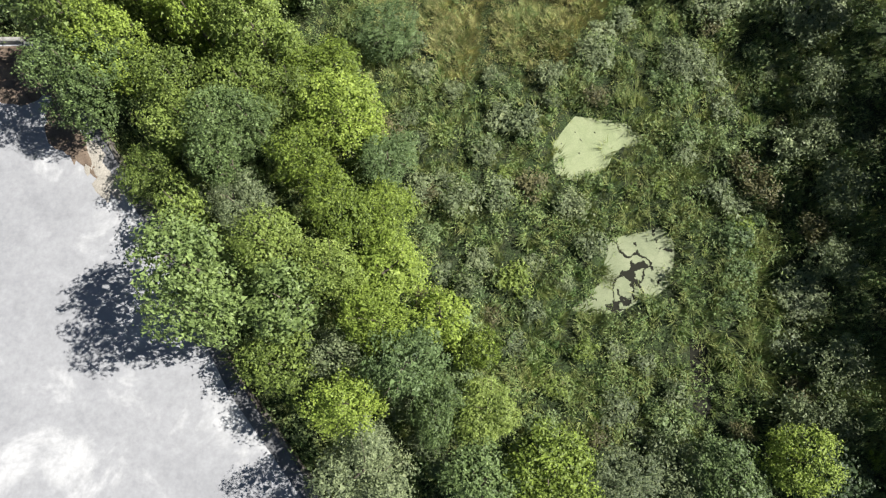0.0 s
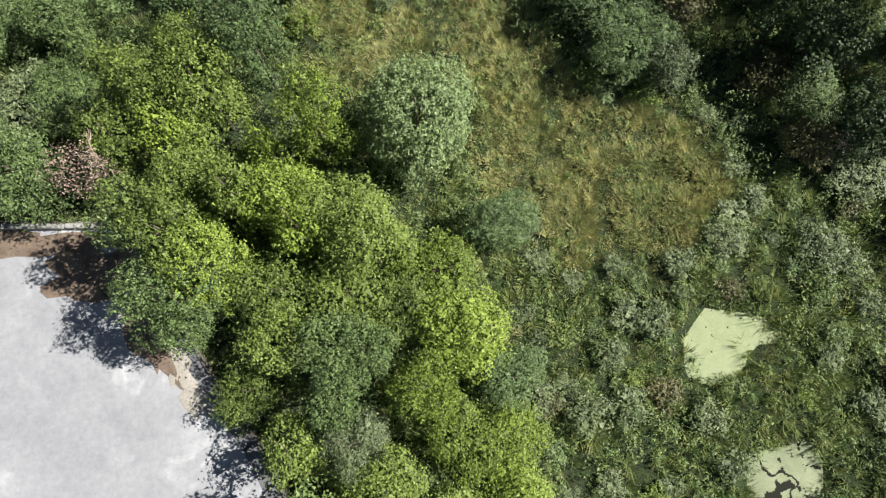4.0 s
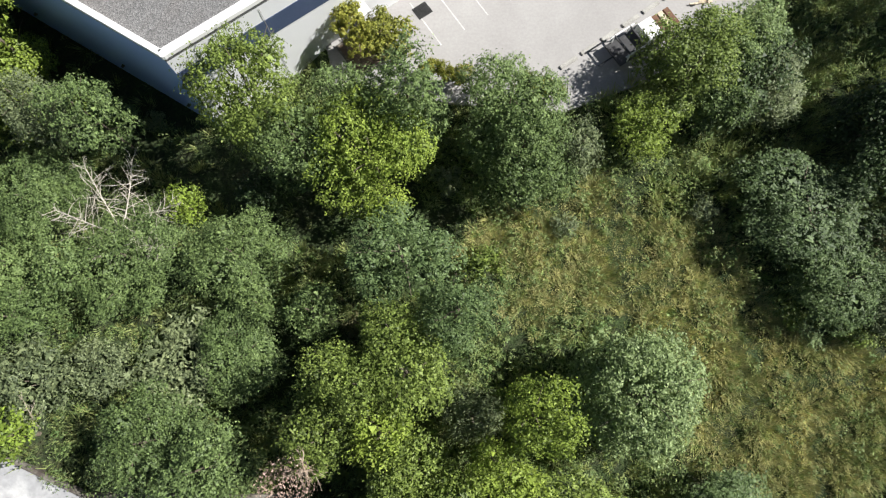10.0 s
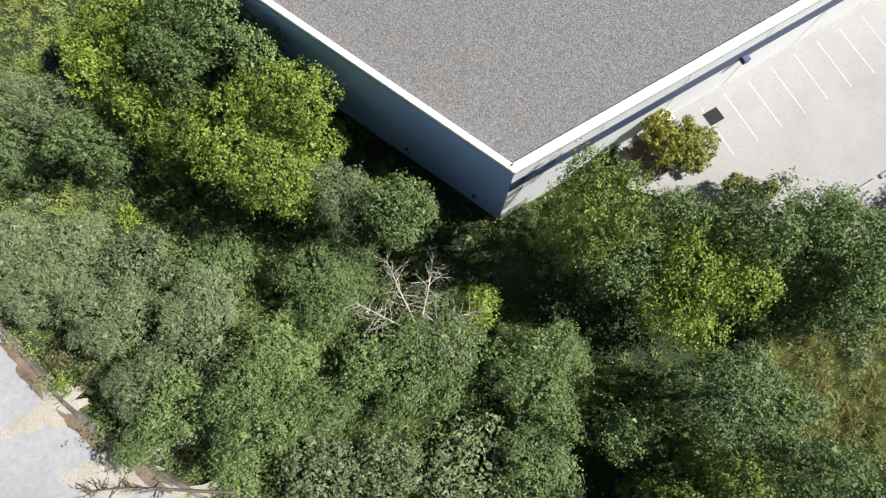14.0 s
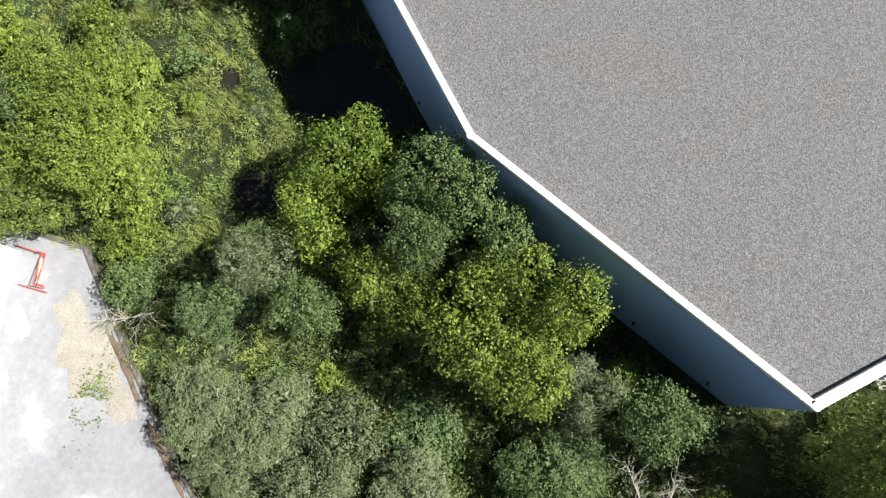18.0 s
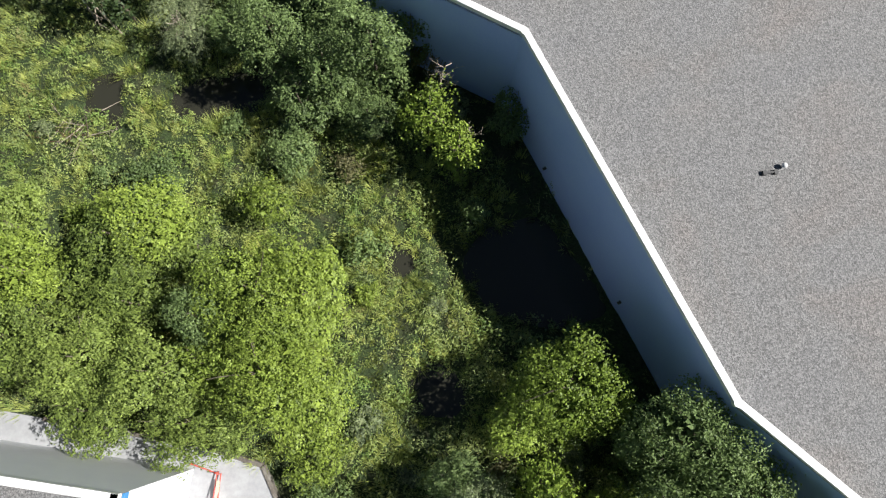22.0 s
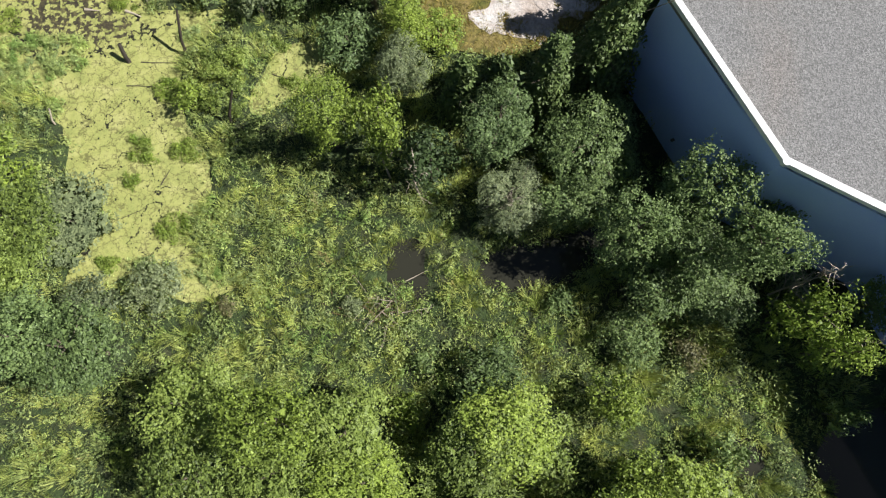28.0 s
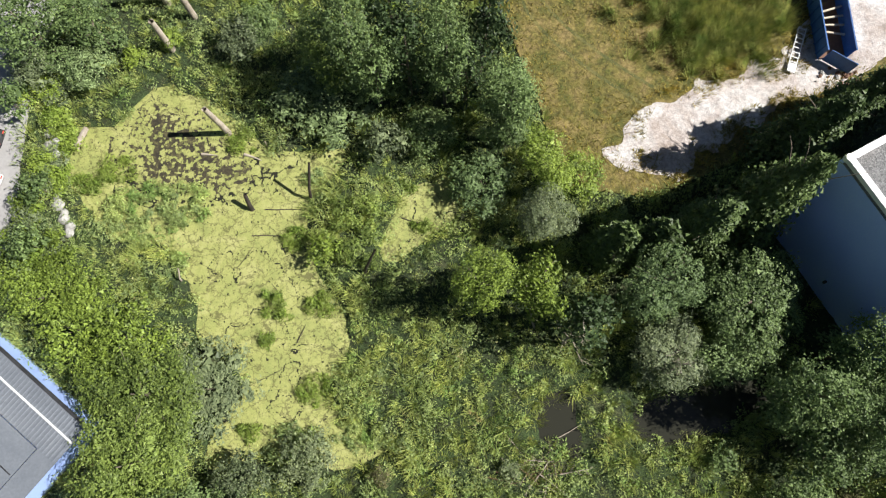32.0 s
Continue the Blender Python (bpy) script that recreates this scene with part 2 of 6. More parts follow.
PAINT = surface("white_road_paint", [(0.36, (0.42, 0.41, 0.4)), (0.64, (0.62, 0.61, 0.6))], 2.0, 12.0, 0.8, 0.1, 0.002)
METAL_ROOF = surface("grey_metal_roofing", [(0.3, (0.2, 0.22, 0.25)), (0.7, (0.27, 0.29, 0.32))], 0.3, 5.0, 0.45, 0.1, 0.005, 0.3, 0.15)
BLUE_STEEL = surface("blue_painted_steel", [(0.3, (0.02, 0.08, 0.24)), (0.7, (0.04, 0.13, 0.34))], 0.8, 8.0, 0.5, 0.2, 0.005)
RUST = surface("rusty_brown_steel", [(0.3, (0.1, 0.05, 0.03)), (0.7, (0.2, 0.11, 0.07))], 0.8, 8.0, 0.9, 0.4, 0.01)
RED_STEEL = surface("red_painted_steel", [(0.3, (0.45, 0.06, 0.04)), (0.7, (0.58, 0.1, 0.07))], 1.0, 10.0, 0.5, 0.1, 0.004)
DARK_STEEL = surface("black_painted_steel", [(0.3, (0.02, 0.02, 0.022)), (0.7, (0.05, 0.05, 0.052))], 1.0, 10.0, 0.5, 0.1, 0.004)
WHITE_STEEL = surface("white_painted_steel", [(0.3, (0.68, 0.68, 0.67)), (0.7, (0.78, 0.78, 0.77))], 1.0, 10.0, 0.45, 0.05, 0.004, amount=0.1)
LUMBER = surface("pale_sawn_lumber", [(0.3, (0.48, 0.4, 0.29)), (0.7, (0.62, 0.54, 0.42))], 1.0, 14.0, 0.85, 0.2, 0.004)
STONE = surface("grey_boulder", [(0.3, (0.26, 0.25, 0.23)), (0.7, (0.46, 0.45, 0.42))], 0.8, 10.0, 0.9, 0.5, 0.02)
RUBBER = surface("black_rubber", [(0.3, (0.015, 0.015, 0.015)), (0.7, (0.03, 0.03, 0.03))], 2.0, 20.0, 0.85, 0.1, 0.004)
BLOSSOM = foliage("dry_pink_brown_leaves", (0.36, 0.26, 0.18), (0.55, 0.42, 0.32), (0.75, 0.62, 0.5), 0.2, 0.2)


def duckweed_material(name, low, mid, high, veins=False):
    m, nt, p = material(name)
    colour = ramp(nt, noise_fac(nt, 0.5, 6.0, 0.65, 0.6), [(0.3, low), (0.5, mid), (0.7, high)])
    f = noise_fac(nt, 14.0, 3.0)
    colour = mixed(nt, 0.3, colour, ramp(nt, f, [(0.3, (0.25, 0.25, 0.25)), (0.7, (0.8, 0.8, 0.8))]), "OVERLAY")
    if veins:
        drift = node(nt, "ShaderNodeTexNoise", Scale=0.9, Detail=5.0, Roughness=0.7)
        nt.links.new(coords(nt), drift.inputs["Vector"])
        move = nt.nodes.new("ShaderNodeVectorMath")
        move.operation = "MULTIPLY_ADD"
        move.inputs[1].default_value = (2.2, 2.2, 0)
        nt.links.new(drift.outputs["Color"], move.inputs[0])
        nt.links.new(coords(nt), move.inputs[2])
        net = node(nt, "ShaderNodeTexVoronoi", Scale=0.85)
        net.feature = "DISTANCE_TO_EDGE"
        nt.links.new(move.outputs[0], net.inputs["Vector"])
        colour = mixed(nt, ramp(nt, net.outputs["Distance"], [(0.012, (0.8, 0.8, 0.8)), (0.05, (0, 0, 0))]), colour, (0.09, 0.085, 0.028))
        specks = ramp(nt, noise_fac(nt, 3.2, 6.0, 0.8), [(0.39, (0.75, 0.75, 0.75)), (0.46, (0, 0, 0))])
        colour = mixed(nt, specks, colour, (0.12, 0.115, 0.035))
    nt.links.new(colour, p.inputs["Base Color"])
    bumped(nt, p, f, 0.4, 0.02)
    p.inputs["Roughness"].default_value = 0.75
    return m


DUCKWEED_PALE = duckweed_material("pale_duckweed", (0.24, 0.285, 0.135), (0.29, 0.33, 0.17), (0.33, 0.36, 0.2))
DUCKWEED_GREY = duckweed_material("greyish_duckweed", (0.19, 0.22, 0.12), (0.24, 0.27, 0.15), (0.31, 0.33, 0.2))
DUCKWEED = duckweed_material("yellow_green_duckweed", (0.23, 0.26, 0.075), (0.31, 0.325, 0.1), (0.39, 0.385, 0.15), True)


def water_material():
    m, nt, p = material("dark_marsh_water")
    p.inputs["Base Color"].default_value = (0.03, 0.03, 0.022, 1)
    p.inputs["Roughness"].default_value, p.inputs["IOR"].default_value = 0.06, 1.33
    bumped(nt, p, noise_fac(nt, 1.5, 3.0), 0.05, 0.05)
    return m


WATER = water_material()


def roof_material():
    m, nt, p = material("pea_gravel_roofing")
    stones = node(nt, "ShaderNodeTexVoronoi", Scale=13.0)
    nt.links.new(coords(nt), stones.inputs["Vector"])
    sep = nt.nodes.new("ShaderNodeSeparateColor")
    nt.links.new(stones.outputs["Color"], sep.inputs[0])
    colour = ramp(nt, sep.outputs[0], [(0.05, (0.11, 0.11, 0.111)), (0.5, (0.172, 0.171, 0.172)), (0.95, (0.255, 0.253, 0.254))])
    stain = ramp(nt, noise_fac(nt, 0.09, 6.0, 0.65, 0.8), [(0.3, (0.45, 0.46, 0.485)), (0.52, (0.5, 0.495, 0.485)), (0.68, (0.55, 0.47, 0.42))])
    colour = mixed(nt, 0.4, colour, stain, "OVERLAY")
    grain = noise_fac(nt, 7.0, 4.0, 0.8)
    colour = mixed(nt, 0.35, colour, ramp(nt, grain, [(0.35, (0.2, 0.2, 0.2)), (0.65, (0.8, 0.8, 0.8))]), "OVERLAY")
    nt.links.new(colour, p.inputs["Base Color"])
    bumped(nt, p, stones.outputs["Distance"], 0.6, 0.05)
    p.inputs["Roughness"].default_value = 0.95
    return m


ROOFING = roof_material()


def glass_material():
    m, nt, p = material("dark_window_glass")
    p.inputs["Base Color"].default_value = (0.02, 0.025, 0.03, 1)
    p.inputs["Roughness"].default_value = 0.045
    return m


GLASS = glass_material()


# ---- mesh helpers ----
def raw(name, verts, faces, mat, smooth=False):
    me = bpy.data.meshes.new(name)
    verts = np.asarray(verts, dtype=np.float32)
    me.vertices.add(len(verts))
    me.vertices.foreach_set("co", verts.ravel())
    faces = np.asarray(faces, dtype=np.int32)
    n, k = faces.shape
    me.loops.add(n * k)
    me.loops.foreach_set("vertex_index", faces.ravel())
    me.polygons.add(n)
    me.polygons.foreach_set("loop_start", np.arange(n, dtype=np.int32) * k)
    if smooth:
        me.polygons.foreach_set("use_smooth", np.ones(n, dtype=bool))
    me.update(calc_edges=True)
    me.materials.append(mat)
    return me


def solid(name, bm, mat, smooth=False):
    me = bpy.data.meshes.new(name)
    bmesh.ops.recalc_face_normals(bm, faces=bm.faces)
    bm.to_mesh(me)
    bm.free()
    if smooth:
        me.polygons.foreach_set("use_smooth", np.ones(len(me.polygons), dtype=bool))
    me.materials.append(mat)
    return me


def part(name, me, parent, label="", at=None):
    ob = new(name, me)
    ob.parent = parent
    if at is not None:
        ob.matrix_basis = at
    if label:
        ob["label"] = label
    return ob


def thing(name, label, category, group="", kind="", at=None, data=None):
    ob = new(name, data)
    if at is not None:
        ob.matrix_basis = at
    return tagged(ob, label, category, group, kind)


def add_box(bm, sx, sy, sz, at=(0, 0, 0), turn=0.0, bevel=0.0):
    r = bmesh.ops.create_cube(bm, size=1.0, matrix=Matrix.Translation(at) @ Matrix.Rotation(turn, 4, "Z") @ Matrix.Diagonal((sx, sy, sz, 1)))
    if bevel:
        edges = list({e for v in r["verts"] for e in v.link_edges})
        bmesh.ops.bevel(bm, geom=edges, offset=bevel, segments=2, affect="EDGES")


def box(name, sx, sy, sz, mat, at=(0, 0, 0), turn=0.0, bevel=0.0):
    bm = bmesh.new()
    add_box(bm, sx, sy, sz, at, turn, bevel)
    return solid(name, bm, mat)


def slab(name, outline, low, high, mat):
    """A plate with this outline between two heights."""
    bm = bmesh.new()
    under = [bm.verts.new((x, y, low)) for x, y in outline]
    over = [bm.verts.new((x, y, high)) for x, y in outline]
    bm.faces.new(over)
    bm.faces.new(under[::-1])
    n = len(outline)
    for i in range(n):
        bm.faces.new((under[i], under[(i + 1) % n], over[(i + 1) % n], over[i]))
    bmesh.ops.triangulate(bm, faces=[f for f in bm.faces if len(f.verts) > 4])
    return solid(name, bm, mat)


def tube(paths, sides=5):
    """Tapered limbs: each path is a list of (point, radius). Returns arrays of corners and quads."""
    vs, fs = [], []
    for path in paths:
        base = len(vs)
        for i, (p, r) in enumerate(path):
            a, b = Vector(path[max(i - 1, 0)][0]), Vector(path[min(i + 1, len(path) - 1)][0])
            d = (b - a).normalized()
            u = d.orthogonal().normalized()
            w = d.cross(u)
            for k in range(sides):
                q = 2 * math.pi * k / sides
                vs.append(tuple(Vector(p) + r * (math.cos(q) * u + math.sin(q) * w)))
        for i in range(len(path) - 1):
            for k in range(sides):
                fs.append((base + i * sides + k, base + i * sides + (k + 1) % sides, base + (i + 1) * sides + (k + 1) % sides, base + (i + 1) * sides + k))
        last = base + (len(path) - 1) * sides
        fs.append((last, last + 1, last + 2, last + min(3, sides - 1)))
    return vs, fs


def inside(x, y, outline):
    """Which of the points lie in the outline."""
    hit = np.zeros(len(x), dtype=bool)
    px, py = np.array(outline, dtype=float).T
    j = len(px) - 1
    for i in range(len(px)):
        cross = (py[i] > y) != (py[j] > y)
        with np.errstate(divide="ignore", invalid="ignore"):
            at = (px[j] - px[i]) * (y - py[i]) / (py[j] - py[i]) + px[i]
        hit ^= cross & (x < at)
        j = i
    return hit


def distance(x, y, outline):
    """Distance of points to an outline's edge."""
    best = np.full(len(x), 1e9)
    q = np.array(outline, dtype=float)
    for a, b in zip(q, np.roll(q, -1, axis=0)):
        d = b - a
        t = np.clip(((x - a[0]) * d[0] + (y - a[1]) * d[1]) / (d @ d), 0, 1)
        best = np.minimum(best, np.hypot(x - a[0] - t * d[0], y - a[1] - t * d[1]))
    return best


def swell(x, y, seed, cell, octaves=3):
    """Smooth lumps between 0 and 1."""
    rng = np.random.default_rng(seed)
    total, weight = np.zeros(len(x)), 0.0
    for o in range(octaves):
        s, a = cell / 2 ** o, 0.5 ** o
        grid = rng.random((128, 128))
        u, v = x / s + 37.3, y / s + 11.7
        i, j = np.floor(u).astype(int), np.floor(v).astype(int)
        fu, fv = u - i, v - j
        fu, fv = fu * fu * (3 - 2 * fu), fv * fv * (3 - 2 * fv)
        g = lambda a_, b_: grid[a_ % 128, b_ % 128]
        total += a * ((g(i, j) * (1 - fu) + g(i + 1, j) * fu) * (1 - fv) + (g(i, j + 1) * (1 - fu) + g(i + 1, j + 1) * fu) * fv)
        weight += a
    return total / weight


# ---- plan ----
LOT_W_Z, LOT_E_Z, FIELD_Z = 1.8, 3.0, 1.8
ALONG = Vector((0.8195, 0.573))
OUT = Vector((0.573, -0.8195))
CORNERS = [(-46.6, 63.5), (-70.6, 78.45), (-87.15, 102.1), (-99.25, 106.35), (-108.2, 118.3)]
A, B_, C_, E_, D_ = [Vector(c) for c in CORNERS]
FAR_A, FAR_D = A + 95 * ALONG, D_ + 95 * ALONG
STORE = [A, B_, C_, E_, D_, FAR_D, FAR_A]
LOT_EDGE = [(20, -46), (-10.1, -8.5), (-17, 0.2), (-25.2, 14.2), (-29.3, 19.4), (-33.5, 25.5), (-37.9, 31.9), (-54.8, 32.2), (-69.8, 38.9), (-76.7, 41.8),
            (-81.6, 45.0), (-87.9, 50.4), (-93.1, 56.6), (-98.4, 63.5), (-101.9, 68.3), (-107, 69.0), (-120, 69.0), (-150, 69.5)]
LOT_W = LOT_EDGE + [(-150, -60), (20, -60)]
LOT_E = [(-37, 70.5), (-36, 66.5), (-25.7, 64.5), (-16, 63.5), (-8, 66.5), (8, 78), (40, 100), (32, 119)]
FIELD = [(-135, 142), (-133.6, 135.3), (-128.3, 124.3), (-125.7, 117.5), (-118, 117.5), (-108, 123.5), (-98, 130.5), (-60, 157), (-90, 200), (-150, 190)]
YARD = [(-174.6, 119), (-173.8, 113), (-172.6, 108), (-173.2, 104), (-215, 104), (-215, 135), (-175, 135)]
TRACK = [(-122.4, 121.2), (-119.5, 124.9), (-113.5, 129.6), (-105.7, 132.4), (-103.5, 140), (-100, 160), (-88, 160), (-90, 138.5), (-96.8, 133.6), (-103.6, 129.5), (-109.3, 125.6), (-113.3, 122.8), (-116.3, 120.0), (-118.3, 120.6)]
POND_A = [(9.8, 21.8), (11.7, 24.7), (14.2, 24.2), (16.9, 23.6), (19.1, 22.1), (15.0, 21.5), (14.3, 19.2), (11.3, 18.2), (9.8, 19.2)]
POND_B = [(14.3, 12.7), (18.7, 13.7), (20.0, 12.7), (19.3, 8.5), (16.1, 7.1), (14.2, 6.2), (10.5, 6.6), (13.5, 8.9)]
POND_C = [(-173.0, 117.5), (-167.1, 118.5), (-164.3, 123.3), (-159.2, 122.2), (-152.5, 117.9), (-145.3, 118.9), (-147.7, 114.7), (-148.4, 112.5), (-146.5, 107.5),
          (-144.0, 104.8), (-142.4, 101.1), (-144.2, 97.1), (-141.4, 95.1), (-137.8, 93.3), (-141.8, 91.5), (-147.5, 92.1), (-152.8, 90.1), (-152.5, 93.3),
          (-150.4, 96.8), (-151.8, 99.0), (-155.5, 100.4), (-156.2, 103.7), (-159.8, 108.4), (-164.9, 108.2), (-169.6, 112.4)]
POND_D = [(-140.5, 108.3), (-141.0, 110.9), (-139.8, 115.8), (-136.2, 117.8), (-134.8, 114.2), (-138.0, 111.1)]
MUD = [(-168.0, 116.5), (-164.2, 122.7), (-159.5, 121.0), (-154.7, 118.2), (-153.5, 115.1), (-156.7, 113.0), (-161.9, 112.9), (-166.3, 113.9)]
POOLS = [
    [(-126.0, 98.8), (-124.2, 100.2), (-122.9, 99.3), (-122.5, 96.3), (-120.9, 94.0), (-123.8, 95.3), (-125.6, 96.3)],
    [(-118.5, 98.5), (-115.8, 100.7), (-111.1, 102.5), (-107.0, 104.2), (-105.6, 102.6), (-110.0, 98.5), (-115.2, 96.6), (-117.7, 97.2)],
    [(-89.2, 87.0), (-87.0, 90.9), (-82.5, 92.5), (-77.0, 86.8), (-76.0, 84.5), (-80.2, 82.7), (-86.1, 83.6)],
    [(-92.0, 76.1), (-90.0, 78.6), (-87.1, 77.3), (-86.9, 74.1), (-90.5, 73.9)],
    [(-96.0, 87.9), (-93.5, 88.0), (-92.7, 85.9), (-95.0, 84.6)],
    [(20.3, 4.5), (21.6, 5.0), (22.0, 0.5), (21.5, -3.0), (20.2, -2.5)],
]
MEADOW = [(-26.2, 52.0), (-12.8, 58.4), (-7.4, 53.4), (-2.4, 53.3), (-0.8, 48.1), (3.7, 44.0), (9.9, 42.9), (14.7, 36.2), (11.4, 29.9), (2.1, 29.1),
          (-6.2, 33.7), (-6.6, 43.1), (-13.2, 47.2), (-20.6, 44.7), (-23.1, 48.3)]
ISLANDS = [(-149.3, 104.1, 1.2), (-155.2, 118.6, 1.1), (-162.5, 110.6, 2.9), (-147.2, 115.2, 1.4), (-145.6, 104.6, 1.0), (-168.0, 113.1, 1.2), (-144.7, 109.2, 1.9), (-141.4, 104.1, 1.4), (-140.4, 94.8, 1.9), (-145.7, 92.8, 1.9), (-149.6, 93.4, 0.7), (-159.2, 106.3, 1.4), (-168.1, 107.7, 1.4), (-159.0, 112.1, 1.9), (-165.7, 114.4, 1.2), (-148.9, 110.2, 1.0), (-149.7, 101.1, 0.4), (-141.0, 98.4, 1.9), (-144.7, 97.5, 1.2), (-139.6, 116.2, 0.6), (-138.1, 112.7, 0.7)]
BARE = [[(-57.5, 65), (-48.5, 61.5), (-45.5, 62.5), (-38, 57), (-33.5, 55.5), (-25, 56), (-23.5, 52.5), (-31, 51), (-35, 50.5), (-43, 53.5), (-48, 56.5), (-54, 60.5)],
        [A + Vector((-1.5, -2.0)), A, B_, C_, E_, D_, D_ + Vector((-3.0, -2.2)), E_ + Vector((-3.8, -2.0)), C_ + Vector((-3.8, -1.2)), B_ + Vector((-3.4, -1.6))],
        [(-41, 47.5), (-37.5, 47.5), (-34.5, 42), (-36.5, 36.5), (-39.5, 38.5), (-40.5, 43)]]
BARE = [[(float(p[0]), float(p[1])) for p in q] for q in BARE]
WATERS = [POND_A, POND_B, POND_C, POND_D] + POOLS


def height(x, y):
    """The ground's height."""
    h = 0.4 + 0.5 * (swell(x, y, 3, 9.0) - 0.4)
    for outline, z, run in ((LOT_W, LOT_W_Z - 0.2, 1.2), (LOT_E, LOT_E_Z - 0.2, 5.0), (FIELD, FIELD_Z, 4.0), (YARD, 1.3, 3.0)):
        d = distance(x, y, outline)
        within = inside(x, y, outline)
        h = np.where(within, z, np.maximum(h, z - (z - h) * np.clip(d / run, 0, 1)))
    flat = inside(x, y, STORE) & (distance(x, y, STORE) > 1.5)
    h = np.where(flat, 1.0, h)
    for outline in WATERS:
        d = distance(x, y, outline)
        h = np.where(inside(x, y, outline), -0.12 - 0.4 * np.clip(d, 0, 1), np.where(d < 1.0, np.minimum(h, 0.02 + 0.35 * d), h))
    return h


def ragged(outline, step, reach, seed):
    """The outline cut into short steps and worn in and out."""
    made = []
    for a, c in zip(outline, outline[1:] + outline[:1]):
        n = max(1, int(math.dist(a, c) / step))
        made += [(a[0] + (c[0] - a[0]) * k / n, a[1] + (c[1] - a[1]) * k / n) for k in range(n)]
    x, y = np.array(made).T
    dx, dy = reach * (2 * swell(x, y, seed, 2.5, 4) - 1), reach * (2 * swell(x, y, seed + 1, 2.5, 4) - 1)
    return [(float(p), float(q)) for p, q in zip(x + dx, y + dy)]


# ---- ground ----
gx, gy = np.meshgrid(np.arange(-215, 66, 1.4), np.arange(-62, 206, 1.4))
nx, ny = gx.shape[1], gx.shape[0]
gz = height(gx.ravel(), gy.ravel())
verts = np.stack([gx.ravel(), gy.ravel(), gz], 1)
i, j = np.meshgrid(np.arange(nx - 1), np.arange(ny - 1))
q = (j * nx + i).ravel()
faces = np.stack([q, q + 1, q + nx + 1, q + nx], 1)
rim = [(-3000, -3000, 0.2), (3000, -3000, 0.2), (3000, 3000, 0.2), (-3000, 3000, 0.2)]
n0 = len(verts)
inner = [0, nx - 1, nx * ny - 1, nx * (ny - 1)]
verts = np.concatenate([verts, rim])
faces = np.concatenate([faces, [(n0 + k, n0 + (k + 1) % 4, inner[(k + 1) % 4], inner[k]) for k in range(4)]])
thing("ground", "dark damp marsh soil with moss and leaf litter", "ground", kind="structure", data=raw("ground", verts, faces, SOIL, True))
thing("water", "still dark marsh water between the plants", "water", kind="structure",
      data=raw("water", [(-190, -20, 0), (40, -20, 0), (40, 140, 0), (-190, 140, 0)], [(0, 1, 2, 3)], WATER))


def duckweed(name, outline, cell, mat, label, gaps, seed, mud=None, cracks=0.0):
    """A floating sheet of duckweed on the water, torn open where its noise runs low."""
    px, py = np.array(outline).T
    x, y = np.meshgrid(np.arange(px.min() - 1, px.max() + 1, cell), np.arange(py.min() - 1, py.max() + 1, cell))
    w = x.shape[1]
    rng = np.random.default_rng(seed)
    x, y = x.ravel(), y.ravel()
    q = np.arange(len(x)).reshape(-1, w)[:-1, :-1].ravel()
    cx, cy = x[q] + cell / 2, y[q] + cell / 2
    edge = distance(cx, cy, outline)
    n1, n2 = swell(cx, cy, seed, 3.0, 4), swell(cx, cy, seed + 1, 1.2, 3)
    signed = np.where(inside(cx, cy, outline), edge, -edge)
    keep = (signed > 1.6 * (swell(cx, cy, seed + 7, 2.2, 4) - 0.85)) & (np.abs(n1 - 0.5) + 0.5 * np.abs(n2 - 0.5) > gaps)
    keep &= (np.abs(swell(cx, cy, seed + 8, 3.4, 4) - 0.5) > cracks) & (rng.random(len(cx)) > 0.002)
    if mud:
        rim_ = np.where(inside(cx, cy, mud), 1, -1) * distance(cx, cy, mud)
        keep &= swell(cx, cy, seed + 2, 0.28, 2) > 0.15 + 0.4 * np.clip(0.35 + rim_ / 3 + 1.4 * (swell(cx, cy, seed + 5, 4.0) - 0.5), 0, 1)
    q = q[keep]
    x, y = x + rng.normal(0, cell * 0.25, len(x)), y + rng.normal(0, cell * 0.25, len(y))
    v = np.stack([x, y, 0.012 + rng.random(len(x)) * 0.012], 1)
    return thing(name, label, "duckweed", kind="stuff", data=raw(name, v, np.stack([q, q + 1, q + w + 1, q + w], 1), mat))


duckweed("duckweed", POND_A, 0.12, DUCKWEED_PALE, "pale green duckweed covering a small pond", 0.0, 21)
duckweed("duckweed", POND_B, 0.09, DUCKWEED_GREY, "greyish green duckweed broken by dark cracks", 0.05, 22, None, 0.014)
thing("mud", "brown rotting mud between the duckweed", "mud", kind="structure", data=slab("mud", MUD, -0.3, 0.006, MUD_SOIL))
duckweed("duckweed", POND_C, 0.1, DUCKWEED, "yellow-green duckweed over a marsh pond with muddy gaps", 0.0, 23, MUD, 0.005)
duckweed("duckweed", POND_D, 0.12, DUCKWEED, "yellow-green duckweed on a narrow pond arm", 0.01, 24, None, 0.006)

